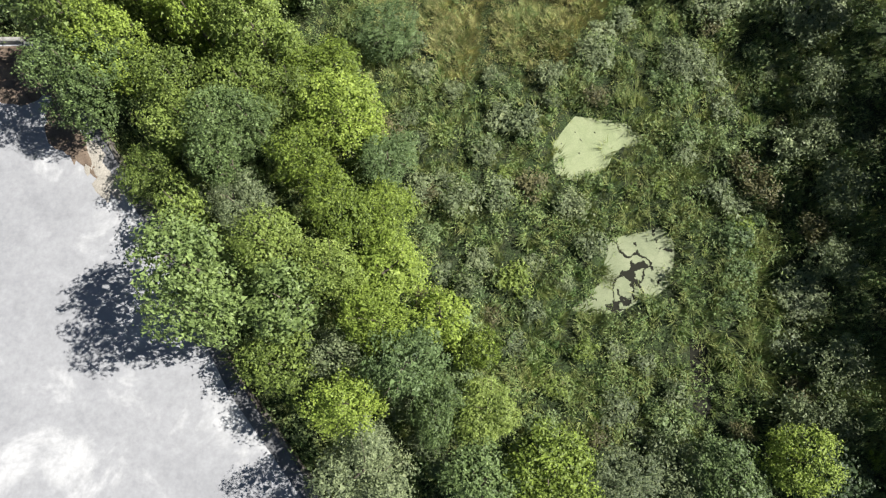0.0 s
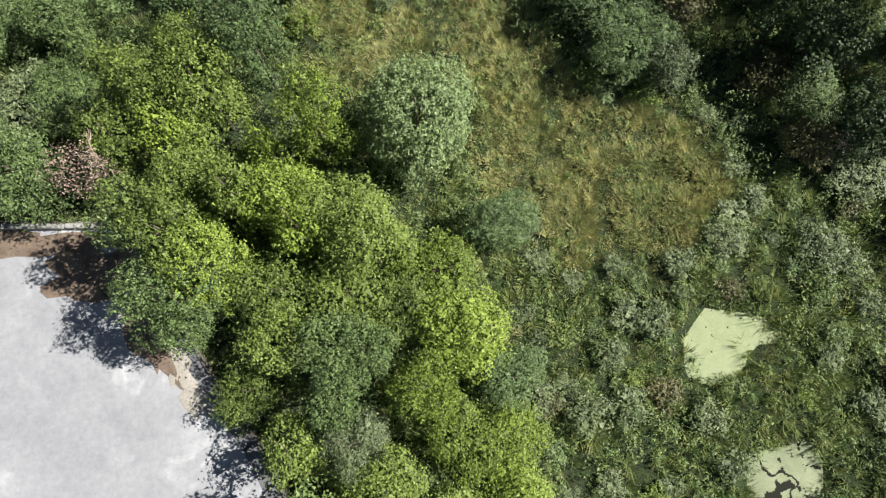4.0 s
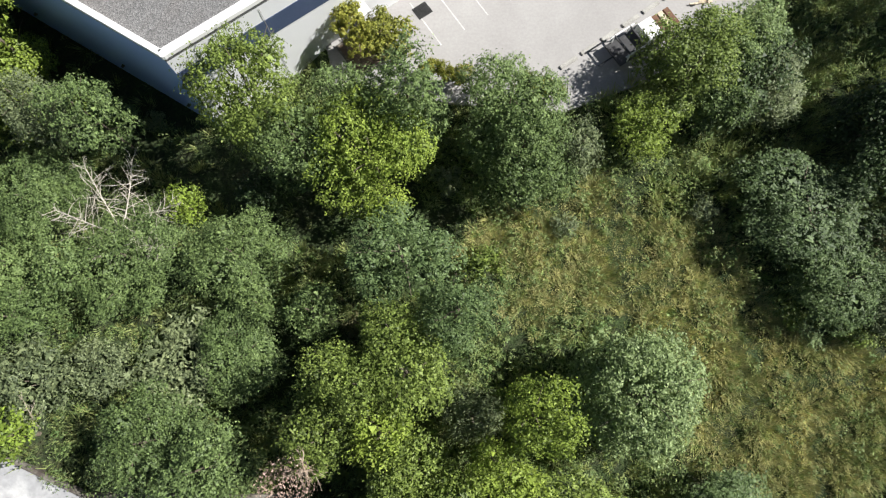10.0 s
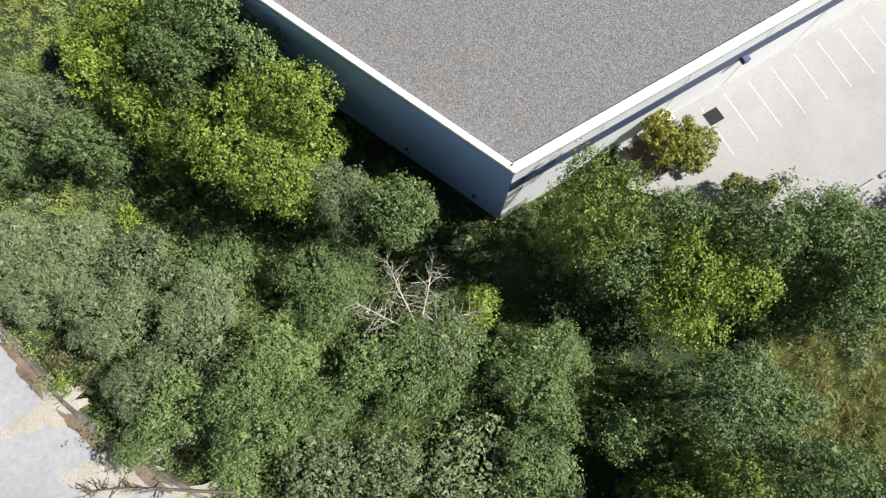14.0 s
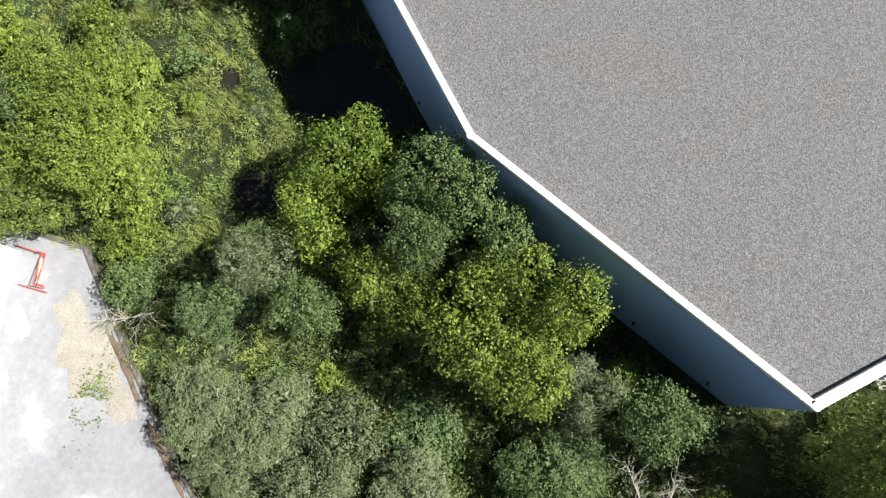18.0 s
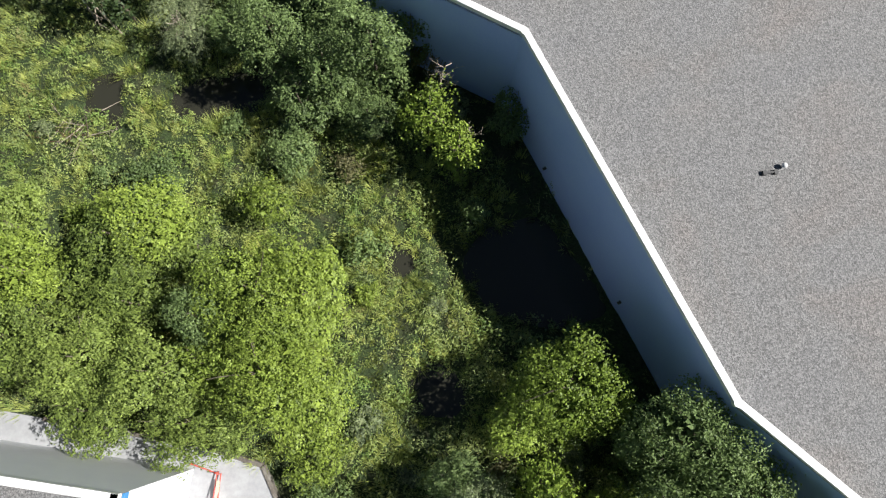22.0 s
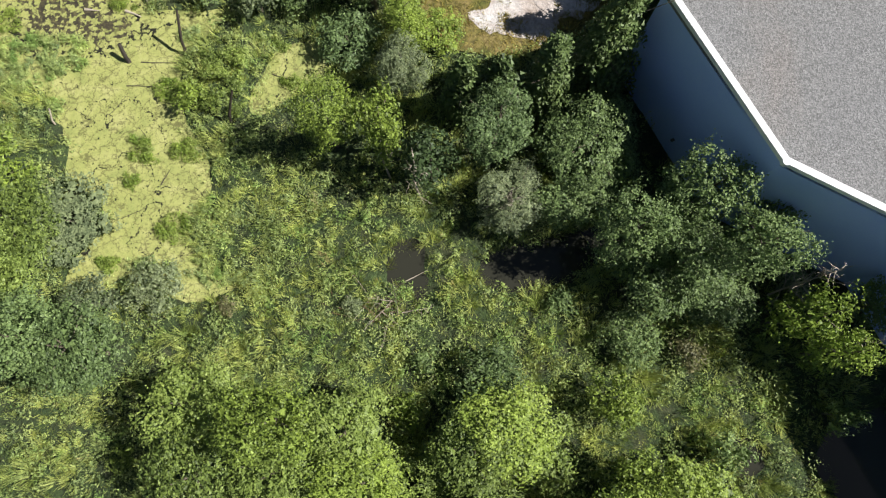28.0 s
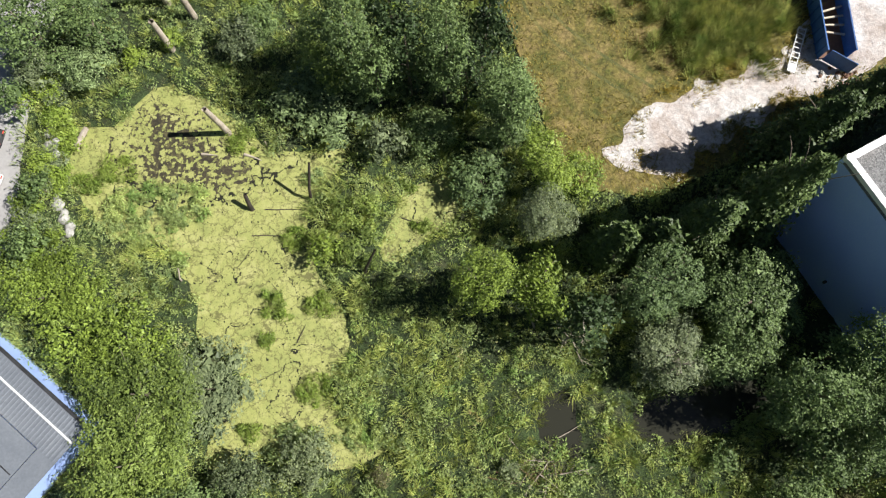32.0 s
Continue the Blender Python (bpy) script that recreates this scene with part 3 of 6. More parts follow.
# ---- pavements ----
thing("pavement", "bleached pale concrete yard with sandy edges", "pavement", kind="structure", data=slab("pavement", LOT_W, LOT_W_Z - 0.25, LOT_W_Z, CONCRETE))
thing("pavement", "pale grey concrete car park with white stall lines", "pavement", kind="structure", data=slab("pavement", LOT_E, LOT_E_Z - 0.25, LOT_E_Z, LOT))
thing("pavement", "grey paved yard behind a bramble bank", "pavement", kind="structure", data=slab("pavement", YARD, 1.25, 1.5, LOT))
for a, b in zip(LOT_EDGE[1:-2], LOT_EDGE[2:-1]):
    a, b = Vector(a), Vector(b)
    d = b - a
    m = Matrix.Translation(((a.x + b.x) / 2, (a.y + b.y) / 2, 0.9)) @ Matrix.Rotation(math.atan2(d.y, d.x), 4, "Z")
    thing("kerb", "weathered grey concrete retaining kerb along the yard", "kerb", "yard kerb", "structure", m, box("kerb", d.length - 0.02, 0.35, 2.1, KERB, bevel=0.04))


for a, b in zip(LOT_EDGE[1:6], LOT_EDGE[2:7]):
    a, b = Vector(a), Vector(b)
    d = b - a
    n = Vector((-d.y, d.x)).normalized()
    mid = (a + b) / 2 + n * 0.75
    thing("gutter", "dark asphalt gutter strip inside the kerb", "gutter", "yard gutter", "structure",
          Matrix.Translation((mid.x, mid.y, LOT_W_Z + 0.004)) @ Matrix.Rotation(math.atan2(d.y, d.x), 4, "Z"), box("gutter", d.length, 1.1, 0.012, ASPHALT))


def patch(name, label, category, cx, cy, rx, ry, z, mat, seed, turn=0.0):
    """A thin uneven spread of loose material on a pavement."""
    rng = np.random.default_rng(seed)
    n = 40
    a = np.arange(n) * 2 * math.pi / n
    r = 1 + 0.22 * np.sin(a * 3 + rng.random() * 6) + 0.14 * np.sin(a * 7 + rng.random() * 6) + rng.normal(0, 0.07, n)
    x, y = rx * r * np.cos(a), ry * r * np.sin(a)
    v = [(0, 0, 0.05)] + list(zip(0.7 * x, 0.7 * y, [0.04] * n)) + list(zip(x, y, [0.0] * n))
    f = [(0, 1 + k, 1 + (k + 1) % n) for k in range(n)]
    f4 = [(1 + k, 1 + n + k, 1 + n + (k + 1) % n, 1 + (k + 1) % n) for k in range(n)]
    f = f + [(p, q_, s) for p, q_, s, t in f4] + [(p, s, t) for p, q_, s, t in f4]
    return thing(name, label, category, kind="stuff", at=pose(cx, cy, z + 0.004, 0, 0, turn), data=raw(name, v, f, mat, True))


# ---- warehouse ----
ROOF_Z, CAP_Z = 12.4, 12.8
store = thing("warehouse", "large pale warehouse with a gravel roof and white coping", "building")
inset = [Vector(c) for c in STORE]
part("roof", slab("roof", inset, ROOF_Z - 0.3, ROOF_Z, ROOFING), store, "speckled grey-brown pea gravel roof")


def wall_piece(a, b, low, high, thick, push=0.0, mat=SHADE_BLUE_WALL):
    """A wall from a to b with its outer face on the line, pushed outwards by push."""
    d = (b - a)
    n = Vector((-d.y, d.x)).normalized()
    mid = (a + b) / 2 + n * (push - thick / 2)
    return box("wall", d.length, thick, high - low, mat, (mid.x, mid.y, (low + high) / 2), math.atan2(d.y, d.x))


def coping(a, b, z, width, extra=0.05):
    d = (b - a)
    n = Vector((-d.y, d.x)).normalized()
    mid = (a + b) / 2 - n * (width / 2 - extra)
    return box("coping", d.length + 0.1, width, 0.42, CAP, (mid.x, mid.y, z - 0.17), math.atan2(d.y, d.x), 0.02)


west = [A, B_, C_, E_, D_]
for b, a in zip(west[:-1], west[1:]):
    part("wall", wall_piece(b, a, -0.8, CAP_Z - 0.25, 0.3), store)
    part("coping", coping(b, a, CAP_Z, 0.5), store, "white metal coping")
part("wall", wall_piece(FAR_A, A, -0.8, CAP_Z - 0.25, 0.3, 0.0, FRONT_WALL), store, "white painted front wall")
mid = (A + FAR_A) / 2 + OUT * 0.02
part("painted_band", box("painted_band", 95.0, 0.05, 1.95, NAVY_BAND, (mid.x, mid.y, 9.42), math.atan2(ALONG.y, ALONG.x)), store, "dark navy painted band along the lit wall")
part("coping", coping(FAR_A, A, CAP_Z, 0.7), store, "white metal coping")
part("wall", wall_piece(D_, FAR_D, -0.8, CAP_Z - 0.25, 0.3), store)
part("coping", coping(D_, FAR_D, CAP_Z, 0.5), store, "white metal coping")
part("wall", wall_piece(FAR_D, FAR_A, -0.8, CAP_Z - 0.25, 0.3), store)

for c, inward in zip(west, ((0, 0.26), (0.13, 0.1), (0.13, 0.1), (0.13, 0.1), (0.26, -0.04))):
    ring = [c + Vector(inward) + 0.3 * Vector((math.cos(0.5236 * k), math.sin(0.5236 * k))) for k in range(12)]
    part("coping_corner", slab("coping_corner", ring, CAP_Z - 0.37, CAP_Z + 0.043, CAP), store, "white metal coping corner")

# ---- office building by the yard ----
office = thing("industrial_building", "white industrial building with a blue band below its roof", "building")
OX, OY = -107.2, 67.2
o_ring = [Vector((OX, OY)), Vector((OX - 43, OY - 0.8)), Vector((OX - 43, OY - 60)), Vector((OX + 1.5, OY - 60))]
part("roof", slab("roof", o_ring, 12.3, 12.6, ROOFING), office, "grey gravel roof")
for a, b in zip(o_ring, o_ring[1:] + o_ring[:1]):
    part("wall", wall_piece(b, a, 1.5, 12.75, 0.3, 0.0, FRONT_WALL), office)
    part("coping", coping(b, a, 13.0, 0.5), office, "white metal coping")
a, b = o_ring[0], o_ring[3]
d = b - a
part("blue_band", box("blue_band", d.length, 0.06, 0.7, BLUE_BAND, ((a + b).x / 2 + 0.04, (a + b).y / 2, 12.1), math.atan2(d.y, d.x)), office, "bright blue painted band")


part("wall_vent", box("wall_vent", 0.12, 0.75, 0.4, METAL_ROOF, (OX + 0.17, 63.9, 7.1), 0.0, 0.02), office, "small grey wall vent")


# ---- trees ----
def leaf_faces(rng, centre, normal, length, width):
    """Small pointed leaves at these centres, each facing roughly along its normal."""
    n = len(centre)
    normal = normal + rng.normal(0, 0.7, (n, 3))
    normal /= np.linalg.norm(normal, axis=1)[:, None]
    u = np.cross(normal, rng.normal(0, 1, (n, 3)))
    u /= np.linalg.norm(u, axis=1)[:, None]
    w = np.cross(normal, u)
    s = rng.uniform(0.7, 1.3, (n, 1))
    w = w * width * s * 0.55
    root = centre - u * length * s * 0.45
    v = np.stack([root - w, root + w, centre + u * length * s * 0.55], 1)
    return v.reshape(-1, 3), np.arange(3 * n).reshape(-1, 3)


def crown_mesh(name, kind, seed, r=3.0, h=11.0, lobes=9, clump_r=0.45, density=1.0, leaf=(0.22, 0.14), low=0.14, fuzz=0.16, upright=0.9, heart=0.48):
    """A crown of rounded lobes; each lobe is covered by leafy clumps, and large shaded leaves close its heart."""
    rng = np.random.default_rng(seed)
    mid, half = h * (0.5 + low / 2), h * (0.5 - low / 2)
    centres, sizes = [np.array([0.0, 0.0, mid + 0.3 * half])], [heart * r]
    for k in range(lobes):
        a, t = k * 2.399963 + rng.normal(0, 0.3), (k + 0.6) / lobes
        reach, size = r * (0.3 + 0.5 * math.sqrt(t)) * rng.uniform(0.8, 1.15), r * rng.uniform(0.25, 0.48) * (1.1 - 0.2 * t)
        reach = min(reach, 1.08 * r - size)
        centres.append(np.array([reach * math.cos(a), reach * math.sin(a), mid + half * (0.5 - 0.85 * t * rng.uniform(0.4, 1.25))]))
        sizes.append(size)
    for k in range(5 if low else 0):
        a, size = k * 1.2566 + rng.normal(0, 0.3), r * rng.uniform(0.34, 0.46)
        centres.append(np.array([0.5 * r * math.cos(a), 0.5 * r * math.sin(a), mid - half * rng.uniform(0.5, 0.8)]))
        sizes.append(size)
    tall = half / r * upright
    cs, ns = [], []
    for c, size in zip(centres, sizes):
        m = max(6, int(5.2 * size * size / clump_r ** 2))
        d = rng.normal(0, 1, (m, 3))
        d[:, 2] = np.abs(d[:, 2]) * 1.1 - 0.42
        d /= np.linalg.norm(d, axis=1)[:, None]
        squash = rng.uniform(0.75, 1.25, 3)
        spots = c + d * squash * size * rng.uniform(0.68, 1.1, (m, 1)) * np.array([1, 1, tall])
        for p, way in zip(spots, d):
            if any(np.linalg.norm((p - c2) / np.array([1, 1, tall])) < 0.64 * s2 for c2, s2 in zip(centres, sizes)):
                continue
            n = max(5, int(density * 1.95 * clump_r * clump_r / (leaf[0] * leaf[1]) * rng.uniform(0.7, 1.3)))
            u = rng.normal(0, 1, (n, 3)) + 0.75 * way
            u[:, 2] = np.abs(u[:, 2]) * 0.9 - 0.2
            u /= np.linalg.norm(u, axis=1)[:, None]
            shell = clump_r * rng.uniform(0.55, 1.0, (n, 1)) * np.where(rng.random((n, 1)) < fuzz, rng.uniform(1.15, 2.2, (n, 1)), 1.0) * rng.uniform(0.6, 1.35)
            cs.append(p + u * shell)
            ns.append(u + 0.3 * way + np.array([0, 0, 0.65]))
    v, f = leaf_faces(rng, np.concatenate(cs), np.concatenate(ns), *leaf)
    n = int(26 * r * r)
    d = rng.normal(0, 1, (n, 3))
    d /= np.linalg.norm(d, axis=1)[:, None]
    k = rng.integers(0, len(sizes), n)
    core = np.array(centres)[k] + d * np.array(sizes)[k][:, None] * np.array([0.55, 0.55, 0.55 * tall])
    v2, f2 = leaf_faces(rng, core, d + np.array([0, 0, 0.8]), 0.45, 0.36)
    return raw(name, np.concatenate([v, v2]), np.concatenate([f, f2 + len(v)]), LEAF[kind])


def cedar_mesh(seed, r=2.6, h=11.0):
    rng = np.random.default_rng(seed)
    cs, ns = [], []
    for k in range(230):
        t = rng.random() ** 0.75
        z = h * (0.12 + 0.86 * (1 - t))
        reach = r * (0.16 + 1.0 * t ** 0.8) * rng.uniform(0.7, 1.12)
        a = rng.uniform(0, 2 * math.pi)
        m = 42
        s = np.linspace(0.1, 1, m)
        spread = 0.16 + 0.25 * s
        side = rng.normal(0, 1, m) * spread
        x = np.cos(a) * s * reach - np.sin(a) * side
        y = np.sin(a) * s * reach + np.cos(a) * side
        cs.append(np.stack([x, y, z - 0.35 * s * s * reach + rng.normal(0, 0.08, m)], 1))
        ns.append(np.tile([math.cos(a) * 0.35, math.sin(a) * 0.35, 1.0], (m, 1)))
    v, f = leaf_faces(rng, np.concatenate(cs), np.concatenate(ns), 0.36, 0.19)
    return raw("crown", v, f, LEAF["cedar"])


def limb(rng, start, way, length, radius, bend=0.25, steps=4):
    p, d, out = Vector(start), Vector(way).normalized(), []
    for k in range(steps + 1):
        out.append((tuple(p), radius * (1 - 0.8 * k / steps)))
        d = (d + Vector(rng.normal(0, bend, 3))).normalized()
        p = p + d * length / steps
    return out


def trunk_mesh(seed, h=11.0):
    v, f = tube([[((0, 0, -0.4), 0.2), ((0.05, 0, h * 0.3), 0.15), ((0.1, 0.08, h * 0.6), 0.1), ((0.05, 0.1, h * 0.88), 0.03)]], 7)
    return raw("trunk", v, f, BARK, True)


def bough_meshes(seed, h=11.0, r=3.0, count=4):
    rng, made = np.random.default_rng(seed), []
    for k in range(count):
        a, z = k * 1.7 + rng.random(), h * rng.uniform(0.32, 0.7)
        v, f = tube([limb(rng, (0.05, 0.04, z), (math.cos(a), math.sin(a), 0.8), r * rng.uniform(0.8, 1.1), 0.07, 0.2)])
        made.append(raw("bough", v, f, BARK, True))
    return made


SPECIES = {
    "bright": dict(lobes=9, clump_r=0.44, leaf=(0.185, 0.125), fuzz=0.26),
    "green": dict(lobes=10, clump_r=0.42, leaf=(0.18, 0.12), fuzz=0.26),
    "fresh": dict(lobes=9, clump_r=0.46, leaf=(0.19, 0.125), fuzz=0.26),
    "teal": dict(lobes=8, clump_r=0.38, leaf=(0.17, 0.1), fuzz=0.1),
    "willow": dict(lobes=11, clump_r=0.4, leaf=(0.19, 0.085), fuzz=0.22),
    "shady": dict(lobes=9, clump_r=0.6, leaf=(0.28, 0.2)),
    "yellow": dict(lobes=11, clump_r=0.42, leaf=(0.21, 0.14), density=0.8, fuzz=0.3),
    "pale": dict(lobes=12, clump_r=0.3, leaf=(0.18, 0.13), density=1.25, fuzz=0.05, heart=0.8),
    "silver": dict(lobes=11, clump_r=0.5, leaf=(0.28, 0.17), density=1.2, fuzz=0.3),
    "brush": dict(lobes=8, clump_r=0.45, leaf=(0.19, 0.1), density=0.6, low=0.1, fuzz=0.3),
}
SIZES = [(1.9, 7.0), (1.9, 7.0), (3.0, 12.0), (3.0, 12.0), (3.0, 12.0), (4.5, 11.0)]
WORDS = {
    "bright": ("deciduous tree with bright yellow-green leaves in sun", "tree"),
    "green": ("leafy deciduous tree with mid-green crown", "tree"),
    "willow": ("grey-green willow with fine narrow leaves", "willow"),
    "shady": ("wood-edge tree with shade darkened into its leaves", "tree"),
    "yellow": ("tree with vivid yellowish leaves, slightly sparse", "tree"),
    "pale": ("dense rounded tree with pale silvery-green leaf tips", "tree"),
    "silver": ("tall maple with glossy silver-backed leaves", "tree"),
    "cedar": ("dark green cedar with drooping sprays", "conifer"),
    "brush": ("dry brownish brush with sparse leaves", "bush"),
    "fresh": ("leafy deciduous tree with fresh green crown", "tree"),
    "teal": ("dense bluish-green tree with small leaves", "tree"),
}
MODELS = {}
for k, kind in enumerate(WORDS):
    MODELS[kind] = []
    for s, (mr, mh) in enumerate(SIZES):
        if kind == "cedar":
            cm = cedar_mesh(900 + s, mr * 0.85, mh)
        else:
            cm = crown_mesh("crown", kind, 100 * k + s, mr, mh, **SPECIES[kind])
        MODELS[kind].append((cm, trunk_mesh(500 + 10 * k + s, mh), bough_meshes(600 + 10 * k + s, mh, mr), mr, mh))
spin = random.Random(5)


def tree(kind, x, y, r, h, words=None, name="tree"):
    z = float(height(np.array([x]), np.array([y]))[0])
    label, category = words or WORDS[kind]
    group = MODELS[kind]
    choice = group if len(group) < 4 else group[:2] if r < 2.3 else group[2:5] if r < 3.8 else group[5:]
    crown, trunk, boughs, mr, mh = choice[spin.randrange(len(choice))]
    base = thing(category if name == "tree" else name, label, category.replace("_", " "), at=pose(x, y, z, 0, 0, spin.uniform(0, 360)))
    broad = spin.uniform(0.88, 1.14)
    size = Matrix.Diagonal((r / mr * broad, r / mr / broad, h / mh, 1))
    part("trunk", trunk, base, at=size)
    part("crown", crown, base, at=size)
    for bough in boughs if h > 6 else boughs[:2]:
        part("bough", bough, base, at=size)
    return base


BUSH_WORDS = {
    "willow": "low grey-green willow bush among the reeds", "green": "small leafy green bush in the marsh",
    "brush": "low dry brownish bush with thin leaves", "yellow": "low bush with vivid yellow-green leaves", "pale": "low bush with pale leaf tips", "bright": "small bright yellow-green bush",
    "fresh": "low fresh green bush in the marsh", "teal": "low rounded bluish-green bush",
}
BUSHES = {k: [crown_mesh("foliage", k, 700 + 7 * s + len(k), 1.5, 2.2, 5, 0.33, 0.85, (0.2, 0.11), 0.0, 0.25) for s in range(3)] for k in BUSH_WORDS}
BROAD = {k: [crown_mesh("foliage", k, 800 + 7 * s + len(k), 2.6, 4.0, 9, 0.4, 0.9, (0.21, 0.11), 0.0, 0.25) for s in range(3)] for k in BUSH_WORDS}
v, f = tube([[((0, 0, -0.2), 0.05), ((0.1, 0.05, 0.7), 0.03), ((0.2, 0.05, 1.5), 0.012)]])
STEM = raw("stem", v, f, BARK, True)


def bush(kind, x, y, r, h):
    z = float(height(np.array([x]), np.array([y]))[0])
    base = thing("bush", BUSH_WORDS[kind], "bush", "marsh bushes", at=pose(x, y, z, 0, 0, spin.uniform(0, 360)))
    size = Matrix.Diagonal((r / 1.5, r / 1.5, h / 2.2, 1))
    if r > 1.9:
        part("foliage", BROAD[kind][spin.randrange(3)], base, at=Matrix.Diagonal((r / 2.6, r / 2.6, h / 4.0, 1)))
    else:
        part("foliage", BUSHES[kind][spin.randrange(3)], base, at=size)
    for k in range(2):
        part("stem", STEM, base, at=size @ pose(0, 0, 0, 0, 0, 160 * k))


PLANTED = []


def plant(kind, spots):
    for x, y, r, h in spots:
        PLANTED.append((x, y, r))
        if h <= 5 and kind in BUSH_WORDS:
            bush(kind, x, y, r, 0.9 * h)
        else:
            tree(kind, x, y, r, h)


plant("fresh", [(-156.6, 90.7, 4.3, 7.5), (-157.5, 95.6, 4.4, 5.9), (-40.6, 61.8, 3.8, 18.5), (-30.2, 29.1, 3.2, 15.2), (-28.8, 34.4, 3.1, 11.8), (-23.3, 25.4, 2.8, 9.8), (-22.4, 21.9, 3.3, 8.6), (-17.9, 31.2, 3.2, 11.6), (-17.6, 25.2, 3.5, 9.0), (-14.0, 24.0, 2.8, 7.6), (-25.7, 18.0, 2.5, 5.8), (-21.3, 13.8, 2.2, 9.0), (-14.7, 11.1, 3.1, 9.7), (-9.5, 9.0, 2.6, 9.8), (-13.2, 1.6, 3.0, 8.1), (2.7, -1.8, 2.6, 6.5), (-23.5, 50.2, 1.9, 5.0), (-34.6, 41.1, 2.4, 14.6), (-29.5, 41.2, 3.3, 13.7), (-35.2, 36.8, 2.7, 12.5), (-25.9, 32.4, 2.2, 13.6), (-30.3, 32.8, 2.3, 13.4), (-16.0, 28.8, 3.2, 12.7), (-30.5, 44.2, 2.4, 13.5), (-32.5, 40.4, 2.4, 14.2), (-116.5, 83.8, 3.6, 7.4), (-111.9, 84.9, 3.2, 4.7)])
plant("fresh", [(-120.0, 80.1, 3.5, 3.0), (-114.4, 79.1, 3.1, 5.6), (-116.0, 74.4, 4.0, 8.6), (-110.2, 74.3, 3.2, 10.0), (-106.9, 71.2, 4.0, 7.1), (-115.1, 70.4, 3.1, 6.4), (-138.1, 83.8, 3.3, 8.3), (-126.0, 83.7, 3.4, 8.1), (-136.3, 78.8, 3.2, 8.9), (-130.8, 79.8, 3.3, 7.6), (-123.7, 74.7, 3.5, 6.3), (-127.5, 73.2, 3.2, 11.3), (-146.9, 126.4, 3.6, 7.8)])
plant("bright", [(-22.5, 32.3, 3.1, 11.8), (-11.5, 27.1, 3.4, 6.4), (-12.0, 18.1, 2.5, 10.3), (-9.1, 14.7, 2.8, 6.8), (-5.5, 14.4, 2.7, 5.5), (-5.5, 8.8, 3.5, 6.0), (-5.3, 4.8, 2.6, 10.0), (2.0, 3.1, 2.0, 4.8), (-7.8, -1.3, 2.5, 11.9), (-31.8, 57.4, 4.5, 13.6), (-31.2, 36.8, 2.0, 12.5), (-20.3, 38.0, 2.7, 14.9), (-23.6, 35.5, 1.3, 13.7), (-21.1, 29.6, 1.9, 13.0), (-27.4, 27.0, 3.1, 12.2), (-66.1, 66.7, 5.1, 13.1), (-74.3, 67.6, 3.8, 8.0), (-9.6, 61.3, 2.6, 7.6), (-104.2, 81.2, 4.2, 9.9), (-100.3, 82.0, 3.7, 8.2), (-102.0, 75.4, 4.0, 10.7), (-99.1, 74.3, 3.5, 7.9), (-76.8, 68.7, 1.8, 12.0), (-62.3, 68.0, 2.5, 15.7)])
plant("bright", [(-64.5, 63.4, 3.1, 13.7), (-98.0, 69.6, 2.6, 4.0), (-132.2, 107.2, 2.3, 10.8), (-127.9, 107.5, 2.2, 10.2), (-114.5, 85.7, 3.6, 7.6), (-131.4, 83.7, 3.1, 11.4), (-124.2, 80.2, 3.4, 7.5), (-131.7, 72.2, 3.3, 12.2), (-128.2, 119.5, 1.7, 5.1)])
plant("green", [(-30.0, 24.9, 4.0, 12.9), (-17.8, 17.5, 2.3, 11.5), (-1.1, -2.0, 2.3, 7.6), (-51.7, 50.5, 4.5, 6.3), (-43.0, 50.6, 3.8, 7.8), (-42.3, 42.2, 3.0, 6.1), (-48.4, 36.5, 4.1, 8.2), (-43.7, 34.6, 3.2, 10.6), (-37.9, 58.7, 3.3, 13.1), (-20.3, 58.4, 4.4, 10.3), (-29.2, 61.2, 3.2, 15.5), (-33.8, 62.4, 2.6, 12), (-21.2, 61.7, 4.3, 11.5), (-59.4, 57.9, 2.5, 5.1), (-63.1, 50.4, 2.9, 6.4), (-64.5, 45.7, 3.9, 10.0), (-60.6, 46.0, 2.9, 6.6), (-45.5, 50.7, 1.8, 6.0), (-36.8, 46.0, 1.9, 7.9), (-43.3, 44.6, 2.7, 5.2), (-66.8, 40.5, 2.4, 2.6), (-41.1, 46.8, 1.8, 5.9), (-67.1, 73.0, 2.7, 13.2), (-68.3, 69.8, 2.1, 8.9), (-54.8, 61.8, 2.9, 12.0)])
plant("green", [(-81.2, 65.6, 2.5, 10.6), (-61.0, 55.6, 3.9, 6.0), (-88.7, 90.9, 1.4, 5.0), (-71.8, 75.5, 4.1, 14.2), (-73.3, 71.0, 2.4, 16.3), (-86.8, 69.8, 2.3, 6.9), (-96.9, 86.3, 1.8, 4.5), (-99.0, 98.2, 2.3, 5.4), (-98.6, 101.6, 2.7, 13.9), (-107.0, 101.8, 2.8, 12.2), (-102.1, 105.6, 3.0, 12.2), (-137.7, 127.4, 2.6, 11), (-137.9, 121.1, 2.3, 3.5), (-110.7, 108.8, 4.3, 7.8), (-112.3, 104.2, 2.2, 5.6), (-102.4, 100.5, 2.9, 10.6), (-131.8, 124.8, 2.2, 7.1)])
